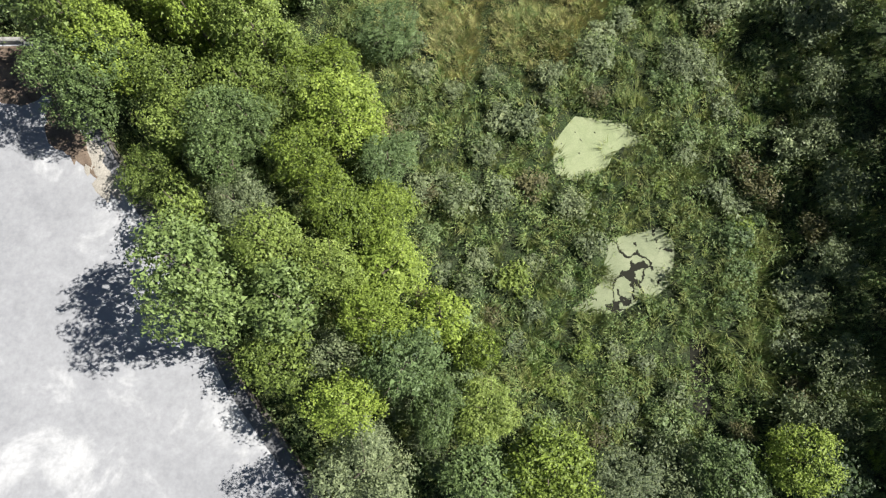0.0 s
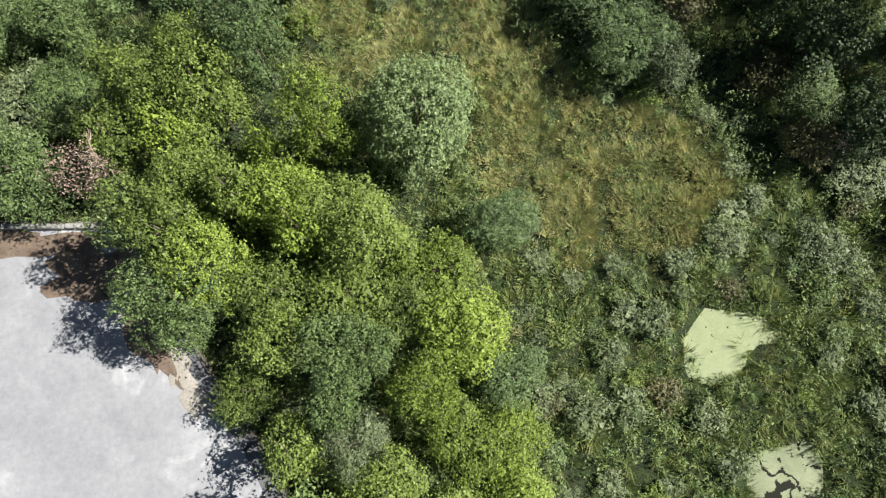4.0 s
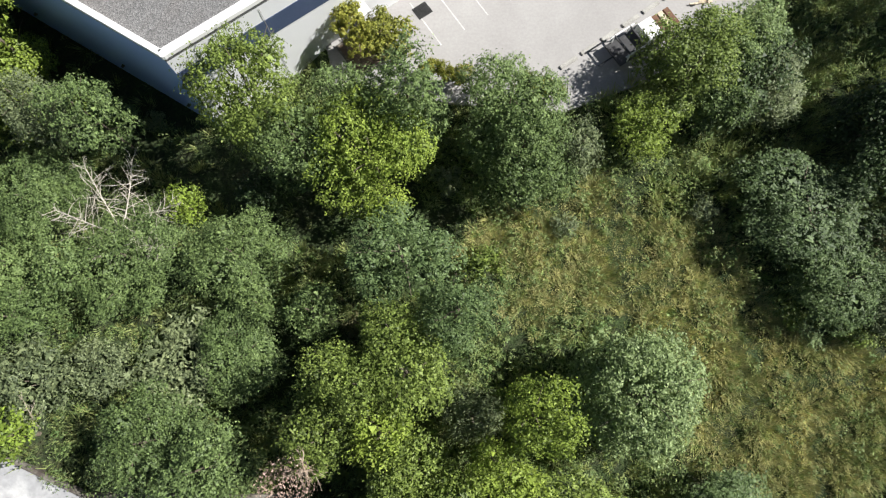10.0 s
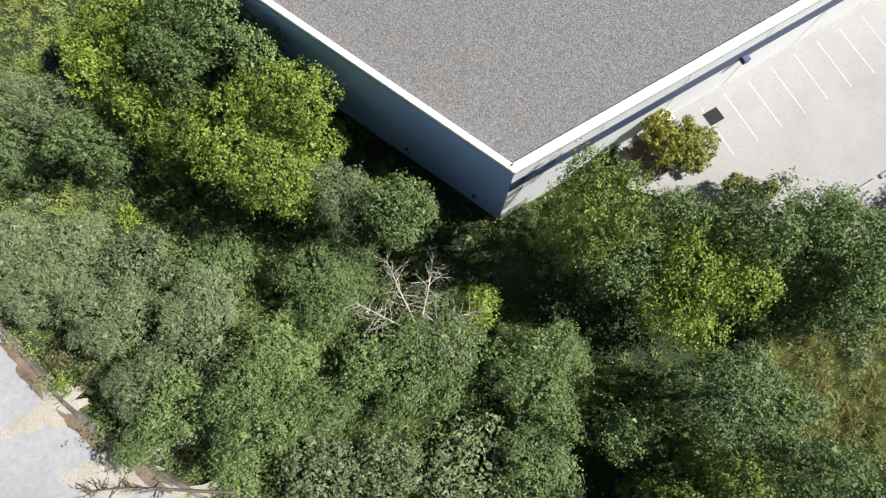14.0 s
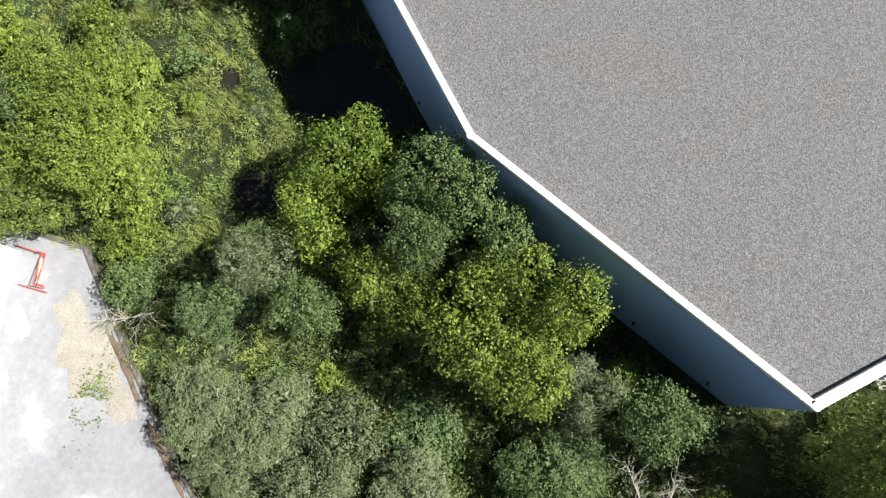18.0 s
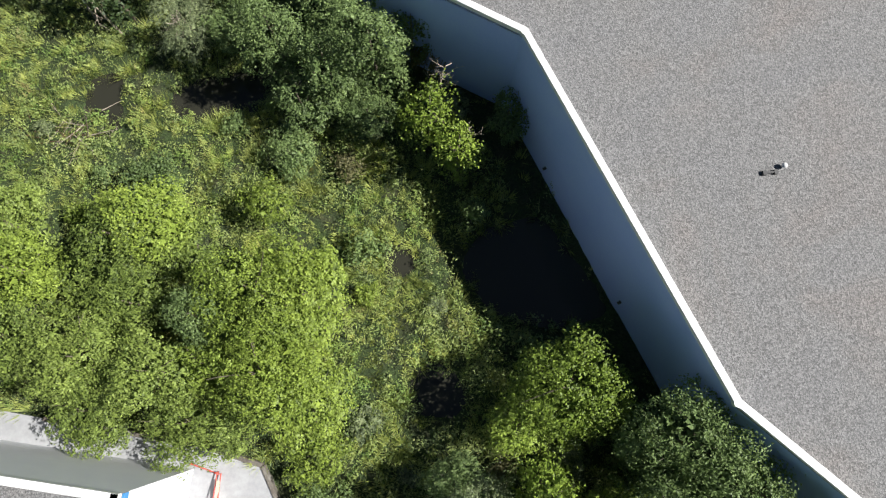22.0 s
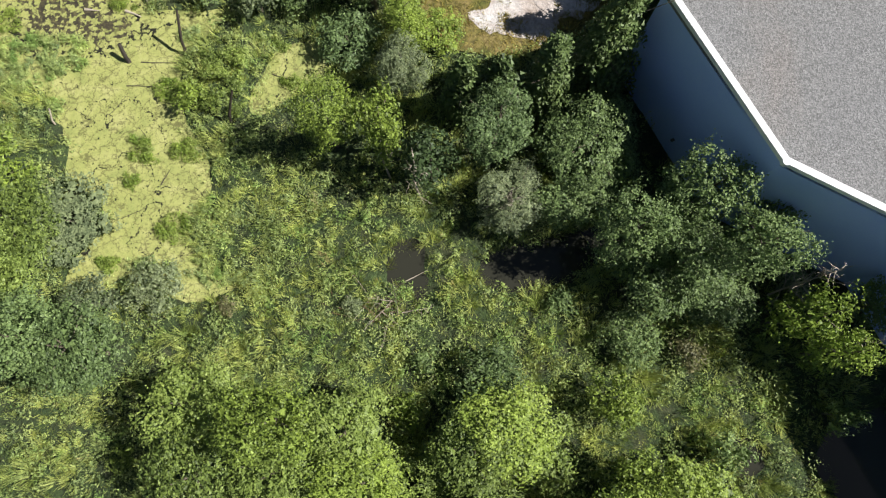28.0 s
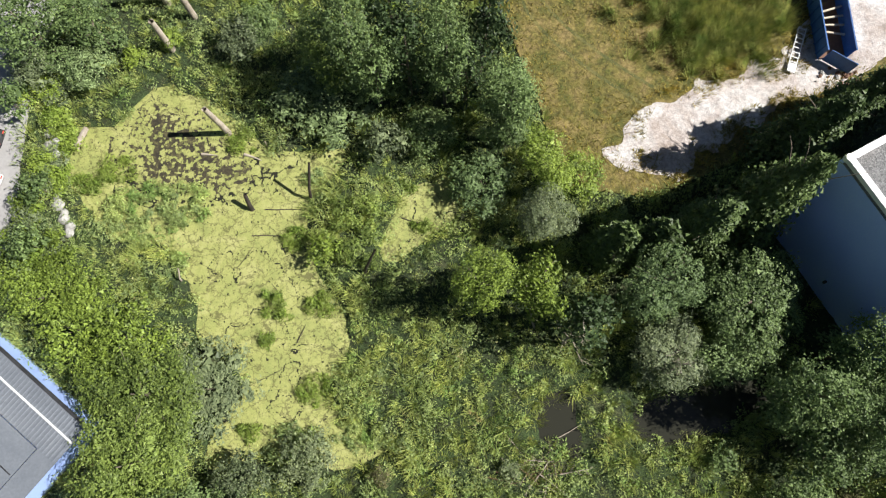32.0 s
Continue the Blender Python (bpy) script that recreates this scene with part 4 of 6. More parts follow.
plant("teal", [(3.8, 53.7, 5.6, 6.5), (6.1, 48.0, 4.0, 6.4), (-5.2, 19.1, 2.5, 5.7), (-3.2, 1.7, 3.1, 10.8), (-29.5, 49.5, 3.7, 14.2), (-25.7, 45.1, 3.0, 15.2), (-5.7, 31.3, 2.7, 6.0), (-71.1, 58.2, 3.1, 2.4), (-87.6, 64.6, 2.4, 10.7), (-118.5, 108.8, 2.8, 10.5), (-132.8, 117.1, 3.0, 3.3)])
plant("silver", [(-18.9, 8.6, 3.1, 15.8), (-12.6, 6.4, 3.1, 11.3), (-32.6, 30.1, 2.3, 13.8), (-18, 5.2, 2.6, 15)])
plant("willow", [(-9.1, 2.4, 2.1, 7.9), (25.7, 36.0, 3.1, 3.1), (33.1, 33.8, 3.7, 5.0), (22.1, 29.1, 2.3, 2.4), (29.8, 7.6, 2.5, 2.1), (-47.1, 42.2, 4.4, 4.3), (-59.8, 62.7, 2.7, 11.0), (-71.7, 49.6, 3.6, 4.8), (-59.6, 40.9, 3.7, 4.5), (-54.1, 42.0, 2.8, 4.5), (-84.8, 68.4, 2.6, 11.8), (-88.2, 57.0, 3.4, 5.6), (-82.8, 57.0, 3.5, 5.1), (-77.0, 56.9, 3.2, 5.0), (-78.2, 52.1, 3.3, 6.5), (-84.8, 53.1, 2.8, 5.9), (-71.2, 53.6, 3.1, 5.4), (-116.5, 104.0, 2.9, 6.0), (-153.0, 96.6, 3.9, 1.6), (-127.4, 114.2, 2.3, 6.1)])
plant("pale", [(-12.5, 39.3, 4.6, 11.1), (-147.8, 122.8, 4.3, 3.3)])
plant("brush", [(10.9, 51.2, 2.1, 7.3)])
plant("bright", [(-164.9, 99.8, 3.1, 4.5), (-160, 100, 3.2, 5), (-168.8, 102.1, 2.3, 4), (-167.2, 104.6, 2.1, 3.5), (-164.8, 102.6, 2.3, 4), (-161.6, 97.2, 2.4, 4.5)])
plant("fresh", [(-142.9, 113.6, 1.3, 2.2), (-144.3, 111.8, 1.2, 2), (-142.2, 111.4, 1.2, 1.8), (-143.6, 109.5, 1.3, 2.2), (-141.6, 108.8, 1.0, 1.6), (-145.2, 113.6, 1.0, 1.6)])
plant("green", [(-145.5, 125.6, 3.0, 13.5), (-143.2, 124.0, 2.2, 11)])
plant("yellow", [(-59.8, 36.8, 2.2, 9.9), (-82.9, 74.8, 2.3, 8.6), (-93.4, 97.6, 2.1, 10.7), (-79.6, 78.0, 4.3, 11.2), (-80.8, 71.0, 2.0, 12.6)])
plant("yellow", [(-90.6, 95.4, 1.7, 9.4)])
plant("cedar", [(-110.8, 116.6, 4.4, 15.0), (-118.9, 112.6, 2.2, 9.3)])
# smaller and farther ones
plant("bright", [(-8.9, 22.3, 3.3, 10), (7.4, -6.2, 3.4, 9), (25.6, -5.4, 2.4, 8), (-56.6, 64.1, 1.3, 7), (-106.5, 75.3, 2.2, 8), (-0.7, 5.2, 2.1, 9), (-124.8, 118.1, 2.4, 3), (-106.1, 89.4, 2.2, 5), (-127.3, 117.1, 1.4, 5.5)])
plant("cedar", [(-114.9, 114.4, 3.0, 11), (-103.9, 125.6, 3.1, 11.5), (-100.9, 127.4, 2.8, 11), (-107.6, 122.6, 3.2, 12), (-121.8, 112.2, 2.1, 9)])
# the tall eastern ones stand out of view, added to cast shade westwards
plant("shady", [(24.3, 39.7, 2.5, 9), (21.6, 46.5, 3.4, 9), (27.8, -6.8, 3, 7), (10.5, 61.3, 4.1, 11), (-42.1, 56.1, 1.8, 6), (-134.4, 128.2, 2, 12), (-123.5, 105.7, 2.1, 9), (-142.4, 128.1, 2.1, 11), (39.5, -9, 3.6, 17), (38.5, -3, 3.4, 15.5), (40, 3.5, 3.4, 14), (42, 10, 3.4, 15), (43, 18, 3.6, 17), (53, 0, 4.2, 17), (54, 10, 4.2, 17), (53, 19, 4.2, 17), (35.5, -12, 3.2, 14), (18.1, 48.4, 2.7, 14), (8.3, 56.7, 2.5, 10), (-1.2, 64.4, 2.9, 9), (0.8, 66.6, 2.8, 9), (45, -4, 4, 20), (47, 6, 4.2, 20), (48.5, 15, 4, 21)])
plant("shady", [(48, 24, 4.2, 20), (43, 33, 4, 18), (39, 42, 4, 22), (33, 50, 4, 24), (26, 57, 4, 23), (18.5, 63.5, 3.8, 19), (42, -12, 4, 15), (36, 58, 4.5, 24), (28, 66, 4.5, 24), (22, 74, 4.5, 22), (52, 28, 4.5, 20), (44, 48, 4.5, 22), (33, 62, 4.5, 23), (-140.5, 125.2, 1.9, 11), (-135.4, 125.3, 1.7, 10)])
plant("willow", [(32.8, 26.4, 2.4, 5), (33.5, 16.6, 2.5, 5), (32.1, 10.1, 2.2, 5), (30.9, 1.8, 2.6, 4.5), (-17, 14.3, 2.5, 9), (9.4, 45.4, 2, 6), (-6.1, -5.9, 3.3, 12), (12.6, -7.1, 2.7, 7), (17.4, -6.1, 2.7, 5), (-15.2, 59.3, 2, 8), (1.5, 64.4, 3, 8), (-24.7, 38.1, 2.1, 9), (-74.6, 46.9, 2.7, 6), (29.6, 20.4, 1.9, 4), (32.6, 21.5, 2, 4.5), (27.1, -2.1, 1.8, 4), (29.3, -2.8, 2.2, 5), (-141.9, 119.3, 1.9, 4), (-144.1, 92, 2.3, 4), (-149, 90.1, 2.3, 4)])
plant("willow", [(-174, 122.1, 2.3, 4), (-156.7, 127.8, 2.3, 4)])
plant("green", [(-18.6, 21, 2.8, 11), (-16.2, 21, 2.4, 11), (21.3, 42, 2.6, 6), (2.6, -6.9, 3, 9), (20.9, -6.7, 2.7, 7), (-3.4, 63.2, 2.4, 9), (16.1, 61.7, 2.5, 10), (16.2, 53.8, 1.7, 8), (-56.9, 49.5, 2.2, 7), (-70.4, 45.5, 3.1, 7), (-73.3, 42.7, 2.3, 6), (-108, 78.8, 2.5, 9), (-96.3, 65.8, 2.3, 5), (-96.3, 105.2, 1.9, 9), (-104.4, 97.8, 2.2, 7), (-137.2, 124.7, 2, 12), (-131.8, 121.8, 2.1, 11), (-170, 106.2, 1.8, 5), (-173.2, 124.4, 3.4, 9), (-169.3, 126.4, 2.2, 7)])
plant("green", [(-151, 86.5, 3.3, 10), (-147.3, 86.2, 3.4, 9), (-154.3, 85.3, 2.9, 10), (-3.0, 67.8, 2.9, 8), (0.5, 69, 3.0, 8), (-175.1, 118.6, 1.9, 4), (-170.9, 111.2, 1.6, 4), (-155.5, 129.7, 2.1, 4), (-86.9, 99.8, 1.8, 6), (-116, 89.3, 2.7, 5), (-105.3, 94.2, 2.3, 4)])
plant("green", [(-131.3, 121.2, 1.7, 8)])
plant("yellow", [(-48, 55.2, 1.6, 6)])
plant("brush", [(-82.6, 48.6, 1.3, 2.5), (-79.6, 46.7, 1.4, 2.5), (-77.3, 44.8, 1.2, 2.2), (-75, 43.2, 1.5, 2.6), (-71.9, 41.5, 1.3, 2.4), (27.6, 16.8, 1.8, 3), (26, 18.9, 1.4, 2.5), (31, 13.2, 1.6, 3), (18.2, 45.5, 2.7, 5), (20.9, 38.6, 2.3, 5), (-94.8, 105.2, 1.8, 5)])
plant("pale", [(-169.7, 123.2, 2.3, 4)])
plant("fresh", [(-6.6, 64.4, 3.2, 10.5), (-8.0, 67.0, 2.2, 7.6), (-4.3, 67.6, 2.8, 9.5)])


# ---- low plants ----
def scatter(seed, count, area=(-178, 52, -18, 142)):
    rng = np.random.default_rng(seed)
    x, y = rng.uniform(area[0], area[1], count), rng.uniform(area[2], area[3], count)
    # the marsh lies in a band between the yard and the warehouse
    mid = np.interp(x, [-178, -110, -60, -20, 34], [112, 88, 58, 30, 10])
    ok = np.abs(y - mid) < np.where(x > -20, 62, 44)
    x, y = x[ok], y[ok]
    ok = ~inside(x, y, STORE) & ~inside(x, y, LOT_W) & ~inside(x, y, LOT_E) & ~inside(x, y, FIELD) & ~inside(x, y, YARD)
    for w in WATERS:
        ok &= ~(inside(x, y, w) & (distance(x, y, w) > 0.7 * swell(x, y, 70, 1.5)))
    # hardly anything grows in the deepest shade
    for w in BARE:
        ok &= ~inside(x, y, w) | (rng.random(len(x)) < 0.12)
    x, y = x[ok], y[ok]
    # nothing grows right under the larger crowns
    ok = np.ones(len(x), dtype=bool)
    for px, py, pr in PLANTED:
        if pr > 1.8:
            ok &= (x - px) ** 2 + (y - py) ** 2 > (0.6 * pr) ** 2
    return rng, x[ok], y[ok]


def blades(name, label, category, mat, rng, x, y, length, width, lean=0.5, a=None, z=None):
    """Bent pointed blades; a: the way each one leans."""
    n = len(x)
    z = height(x, y) if z is None else z
    a = rng.uniform(0, 2 * math.pi, n) if a is None else a
    L = length * rng.uniform(0.6, 1.35, n)
    out = L * lean * rng.uniform(0.4, 1.3, n)
    dx, dy = np.cos(a), np.sin(a)
    w = width * rng.uniform(0.7, 1.3, n) / 2
    base = np.stack([x, y, z - 0.05], 1)
    side = np.stack([-dy * w, dx * w, np.zeros(n)], 1)
    tip = base + np.stack([dx * out, dy * out, L * 0.7], 1)
    v = np.stack([base - side, base + side, tip], 1).reshape(-1, 3)
    f = np.arange(3 * n).reshape(-1, 3)
    return thing(name, label, category, kind="stuff", data=raw(name, v, f, mat))


def tussocks(rng, x, y, per, spread):
    """Blade roots and leaning directions, gathered into tussocks."""
    n = len(x)
    a0 = 4 * math.pi * swell(x, y, 75, 5.0) + rng.normal(0, 1.3, n)
    k = np.repeat(np.arange(n), per)
    a = a0[k] + rng.normal(0, 0.9, len(k))
    r = spread * np.sqrt(rng.random(len(k)))
    return x[k] + r * np.cos(a), y[k] + r * np.sin(a), a, k


rng, x, y = scatter(71, 62000)
mx = scatter(74, 9000, (-30, 18, 26, 62))
keep = inside(mx[1], mx[2], MEADOW)
x, y = np.concatenate([x, mx[1][keep]]), np.concatenate([y, mx[2][keep]])
lump = np.clip(2.6 * swell(x, y, 72, 2.2) - 0.8, 0.02, 1.3)
meadow = inside(x, y, MEADOW) | (distance(x, y, MEADOW) < 3 * swell(x, y, 73, 3.0))
wet = (x < -84) & ~meadow
for name, label, category, mat, sel, low, high in (
        ("reeds", "dense green reeds bent by wind in the marsh", "reeds", REED, ~meadow & ~wet, 0.3, 1.15),
        ("meadow_grass", "tall brownish-green meadow grass gone to seed", "grass", MEADOW_BLADE, meadow, 0.25, 0.9),
        ("sedge", "lush yellow-green sedge round the pond", "sedge", SEDGE, wet, 0.25, 1.0)):
    bx, by, ba, bk = tussocks(rng, x[sel], y[sel], 30, 0.5)
    blades(name, label, category, mat, rng, bx, by, (low + high * lump[sel])[bk], 0.055 if name == "sedge" else 0.075, 0.6, ba)


def mounds(name, label, category, mat, rng, x, y, r, h, per, leaf, z=None):
    """Low leafy mounds: leaves lie over a dome at each spot."""
    k = np.repeat(np.arange(len(x)), per)
    d = rng.normal(0, 1, (len(k), 3))
    d[:, 2] = np.abs(d[:, 2])
    d /= np.linalg.norm(d, axis=1)[:, None]
    reach = rng.uniform(0.7, 1.08, len(k)) * (1 + 0.25 * np.sin(3 * np.arctan2(d[:, 1], d[:, 0]) + k))
    c = np.stack([x[k] + d[:, 0] * r[k] * reach, y[k] + d[:, 1] * r[k] * reach, (height(x, y) if z is None else z)[k] + d[:, 2] * h[k] * reach], 1)
    v, f = leaf_faces(rng, c, d + np.array([0, 0, 0.5]), *leaf)
    return thing(name, label, category, kind="stuff", data=raw(name, v, f, mat))


rng, x, y = scatter(81, 30000)
spare = inside(x, y, MEADOW) & (rng.random(len(x)) < 0.75)
open_reed = (x > -6) & (x < 30) & (y < 45) & (rng.random(len(x)) < 0.3)
x, y = x[~spare & ~open_reed], y[~spare & ~open_reed]
r = rng.uniform(0.35, 1.15, len(x)) * (0.7 + 0.6 * swell(x, y, 84, 6.0))
h = r * rng.uniform(0.9, 3.0, len(x))
wet = x < -84
mounds("bramble_cover", "low tangle of brambles and herbs over the marsh", "brambles", BRAMBLE, rng, x[~wet], y[~wet], r[~wet], h[~wet], 52, (0.27, 0.1))
mounds("herb_cover", "lush yellow-green herbs round the pools", "herbs", HERB, rng, x[wet], y[wet], r[wet], h[wet] * 0.7, 58, (0.21, 0.085))
rng = np.random.default_rng(85)
for ix, iy, ir in ISLANDS:
    n = int(9 * ir * ir) + 6
    q = ir * np.sqrt(rng.random(n))
    a = rng.uniform(0, 2 * math.pi, n)
    er = rng.uniform(0.25, 0.6, n)
    mounds("sedge_island", "rounded green sedge clump standing in the pond", "sedge", HERB if ir > 1.3 else LUSH_BLADE, rng, ix + q * np.cos(a) * 1.25, iy + q * np.sin(a), er, er * rng.uniform(1.0, 2.0, n), 60, (0.4, 0.06), np.zeros(n))
rng = np.random.default_rng(91)
x, y = rng.uniform(-150, -60, 90000), rng.uniform(115, 180, 90000)
ok = inside(x, y, FIELD) & (~inside(x, y, TRACK) | (distance(x, y, TRACK) < 2.2 * swell(x, y, 93, 1.6) - 0.6))
lump = swell(x[ok], y[ok], 92, 4.0)
blades("field_grass", "short dry yellowish field grass", "grass", DRY_BLADE, rng, x[ok], y[ok], 0.18 + 0.45 * np.clip(2 * lump - 0.5, 0, 1), 0.1, 0.9)
thing("field", "dry mown field with worn wheel tracks", "ground", kind="structure", data=slab("field", FIELD, 1.6, FIELD_Z + 0.03, FIELD_SOIL))
thing("gravel_track", "rutted white gravel track by the field", "road", kind="structure", data=slab("gravel_track", ragged(TRACK, 0.22, 1.7, 97), 1.6, FIELD_Z + 0.07, GRAVEL))

# small bushes between the trees, where the marsh is neither open meadow nor water
rng, x, y = scatter(95, 700)
OLD = np.array(PLANTED)
picked = []
for bx, by in zip(x, y):
    if (inside(np.array([bx]), np.array([by]), MEADOW)[0] and rng.random() < 0.85) or (-8 < bx < 27 and -5 < by < 45 and rng.random() < 0.6):
        continue
    if np.min(np.hypot(OLD[:, 0] - bx, OLD[:, 1] - by) - OLD[:, 2]) < 0.2 or any(math.hypot(bx - q[0], by - q[1]) < 2.2 for q in picked):
        continue
    if any(inside(np.array([bx]), np.array([by]), w)[0] or distance(np.array([bx]), np.array([by]), w)[0] < 1.2 for w in WATERS):
        continue
    picked.append((bx, by))
for bx, by in picked[:230]:
    kind = ("willow", "green", "bright" if bx < -95 else "willow", "brush", "bright", "green" if bx < -95 else "willow")[rng.integers(6)]
    r = rng.uniform(0.8, 1.6)
    bush(kind, bx, by, r, r * rng.uniform(1.0, 1.6))

# greyish willow scrub with a few dry bushes over the open marsh by the ponds
rng, x, y = scatter(96, 1500, (-6, 31, -8, 47))
spots = []
for bx, by in zip(x, y):
    one = np.array([bx]), np.array([by])
    if inside(*one, MEADOW)[0] or any(math.hypot(bx - q[0], by - q[1]) < 2.0 for q in spots) or swell(*one, 98, 9.0)[0] < 0.42:
        continue
    if min(distance(*one, w)[0] for w in WATERS) < 1.6 or np.min(np.hypot(OLD[:, 0] - bx, OLD[:, 1] - by) - 0.8 * OLD[:, 2]) < 0:
        continue
    spots.append((bx, by))
for bx, by in spots[:95]:
    r = rng.uniform(0.8, 1.7)
    bush(("willow", "willow", "teal", "willow", "brush", "fresh", "pale")[rng.integers(7)], bx, by, r, r * rng.uniform(0.7, 1.2))

# ---- car park ----
S1 = Vector((-29.4, 74.7))
STALL = Vector((0.823, 0.568))
RUN = Vector((3.0, -4.55)).normalized()
for k in range(8):
    p = S1 + STALL * 2.62 * k + RUN * 2.7
    thing("stall_line", "worn white painted parking stall line", "road marking", "stall lines", at=pose(p.x, p.y, LOT_E_Z + 0.006, 0, 0, math.degrees(math.atan2(RUN.y, RUN.x))),
          data=box("stall_line", 5.2, 0.11, 0.006, PAINT))
for k in range(9):
    p = Vector((-15.1, 68.3)) + Vector((1.97, 1.38)) * k
    m = pose(p.x, p.y, LOT_E_Z, 0, 0, 35)
    bm = bmesh.new()
    add_box(bm, 1.9, 0.4, 0.18, (0, 0, 0.09), 0, 0.05)
    thing("wheel_stop", "grey weathered concrete wheel stop", "wheel stop", "wheel stops", at=m, data=solid("wheel_stop", bm, STONE))
grate = thing("drain_grate", "black steel grate over a storm drain", "drain", at=pose(-28.2, 73.8, LOT_E_Z + 0.01, 0, 0, 35))
part("frame", box("frame", 1.5, 1.3, 0.03, RUBBER), grate)
for k in range(9):
    part("bar", box("bar", 0.06, 1.1, 0.03, RUBBER, (-0.6 + 0.15 * k, 0, 0.03)), grate)
bed = thing("planting_bed", "reddish-brown bark bed with a pale kerb", "planting bed", at=pose(-33.0, 70.0, LOT_E_Z, 0, 0, 35))
part("bark_cover", box("bark_cover", 4.4, 3.4, 0.1, LITTER, (0, 0, 0.05), 0, 0.04), bed)
for x, y, sx, sy in ((0, 1.8, 4.8, 0.18), (0, -1.8, 4.8, 0.18), (2.31, 0, 0.18, 3.42), (-2.31, 0, 0.18, 3.42)):
    part("edging", box("edging", sx, sy, 0.2, KERB, (x, y, 0.1), 0, 0.03), bed)
MODELS["round"] = [(crown_mesh("crown", "golden", 1200 + s, 2.0, 4.0, 7, 0.32, 2.4, (0.18, 0.13), 0.0, 0.05), trunk_mesh(3, 4.0), bough_meshes(77 + s, 4.0, 2.0), 2.0, 4.0) for s in range(3)]
for x, y, r, h in ((-34.0, 70.2, 2.2, 5.6), (-31.3, 70.0, 2.3, 4.4)):
    tree("round", x, y, r, h, ("rounded golden-green evergreen shrub by the wall", "shrub"))
for x, y, h in ((-26.2, 66.6, 3.6), (-24.6, 66.4, 3.2), (-19.2, 65.4, 3.8), (-18.0, 65.0, 3.4), (-16.9, 64.8, 3.0), (-27.6, 66.9, 3.4)):
    tree("round", x, y, 1.0, h, ("golden-green clipped conifer at the car park edge", "shrub"))

# flatbed trailer with racks, parked by the trees
trailer = thing("flatbed_trailer", "black and white flatbed trailer with steel racks", "trailer", at=pose(-8.6, 70.2, LOT_E_Z, 0, 0, 33))
part("deck", box("deck", 6.6, 2.3, 0.16, DARK_STEEL, (0, 0, 0.85), 0, 0.02), trailer)
for x in (-2.6, -0.9):
    for y in (-1.1, 1.1):
        part("post", box("post", 0.1, 0.1, 1.1, WHITE_STEEL, (x, y, 1.45)), trailer)
    part("rack_rail", box("rack_rail", 0.12, 2.3, 0.12, DARK_STEEL, (x, 0, 2.0)), trailer)
for y in (-1.1, 1.1):
    part("rack_rail", box("rack_rail", 2.6, 0.12, 0.12, WHITE_STEEL, (-1.75, y, 2.0)), trailer)
part("tool_box", box("tool_box", 1.5, 1.9, 1.0, WHITE_STEEL, (0.5, 0, 1.45), 0, 0.06), trailer, "white steel tool box")
for k in range(3):
    part("crate", box("crate", 0.55, 1.9, 0.7, LUMBER if k % 2 else RUST, (1.7 + 0.66 * k, 0, 1.3), 0, 0.03), trailer)
for x in (-0.6, 0.6):
    for y in (-1.15, 1.15):
        bm = bmesh.new()
        bmesh.ops.create_cone(bm, cap_ends=True, segments=20, radius1=0.38, radius2=0.38, depth=0.24, matrix=Matrix.Translation((x, y, 0.38)) @ Matrix.Rotation(math.pi / 2, 4, "X"))
        wheel = part("wheel", solid("wheel", bm, RUBBER), trailer)
        bm = bmesh.new()
        bmesh.ops.create_cone(bm, cap_ends=True, segments=14, radius1=0.2, radius2=0.18, depth=0.27, matrix=Matrix.Translation((x, y, 0.38)) @ Matrix.Rotation(math.pi / 2, 4, "X"))
        part("rim", solid("rim", bm, WHITE_STEEL), wheel)
part("drawbar", box("drawbar", 1.6, 0.12, 0.12, DARK_STEEL, (-4.0, 0, 0.7)), trailer)
rng = np.random.default_rng(41)
for k in range(12):
    p = Vector((-2.6, 74.2)) + Vector((0.36, 0.2)) * k
    thing("timber", "pale sawn timber thrown on a heap", "timber", "timber heap", at=pose(p.x, p.y, LOT_E_Z + 0.1 + 0.1 * (k % 4), float(rng.uniform(-4, 4)), float(rng.uniform(-5, 5)), float(rng.uniform(0, 70))),
          data=box("timber", 2.2, 0.14, 0.09, LUMBER, (0, 0, 0.04), 0, 0.01))

# ---- warehouse details ----
for k in range(1, 12):
    p = A + ALONG * 7.8 * k
    part("joint", box("joint", 0.035, 0.02, 9.0, STONE, (p.x + OUT.x * 0.05, p.y + OUT.y * 0.05, 7.4), math.atan2(ALONG.y, ALONG.x)), store)
p = A + ALONG * 22.3 + OUT * 0.3
part("scupper", box("scupper", 0.6, 0.55, 0.5, NAVY_BAND, (p.x, p.y, 8.8), math.atan2(ALONG.y, ALONG.x), 0.03), store, "navy metal rain scupper box")
p = A + ALONG * 15.5 + OUT * 0.08
part("door", box("door", 1.1, 0.1, 2.2, DARK_STEEL, (p.x, p.y, LOT_E_Z + 1.1), math.atan2(ALONG.y, ALONG.x), 0.01), store, "dark grey steel door")
part("door_canopy", box("door_canopy", 1.8, 1.1, 0.14, WHITE_STEEL, (p.x + OUT.x * 0.5, p.y + OUT.y * 0.5, LOT_E_Z + 2.6), math.atan2(ALONG.y, ALONG.x), 0.02), store)
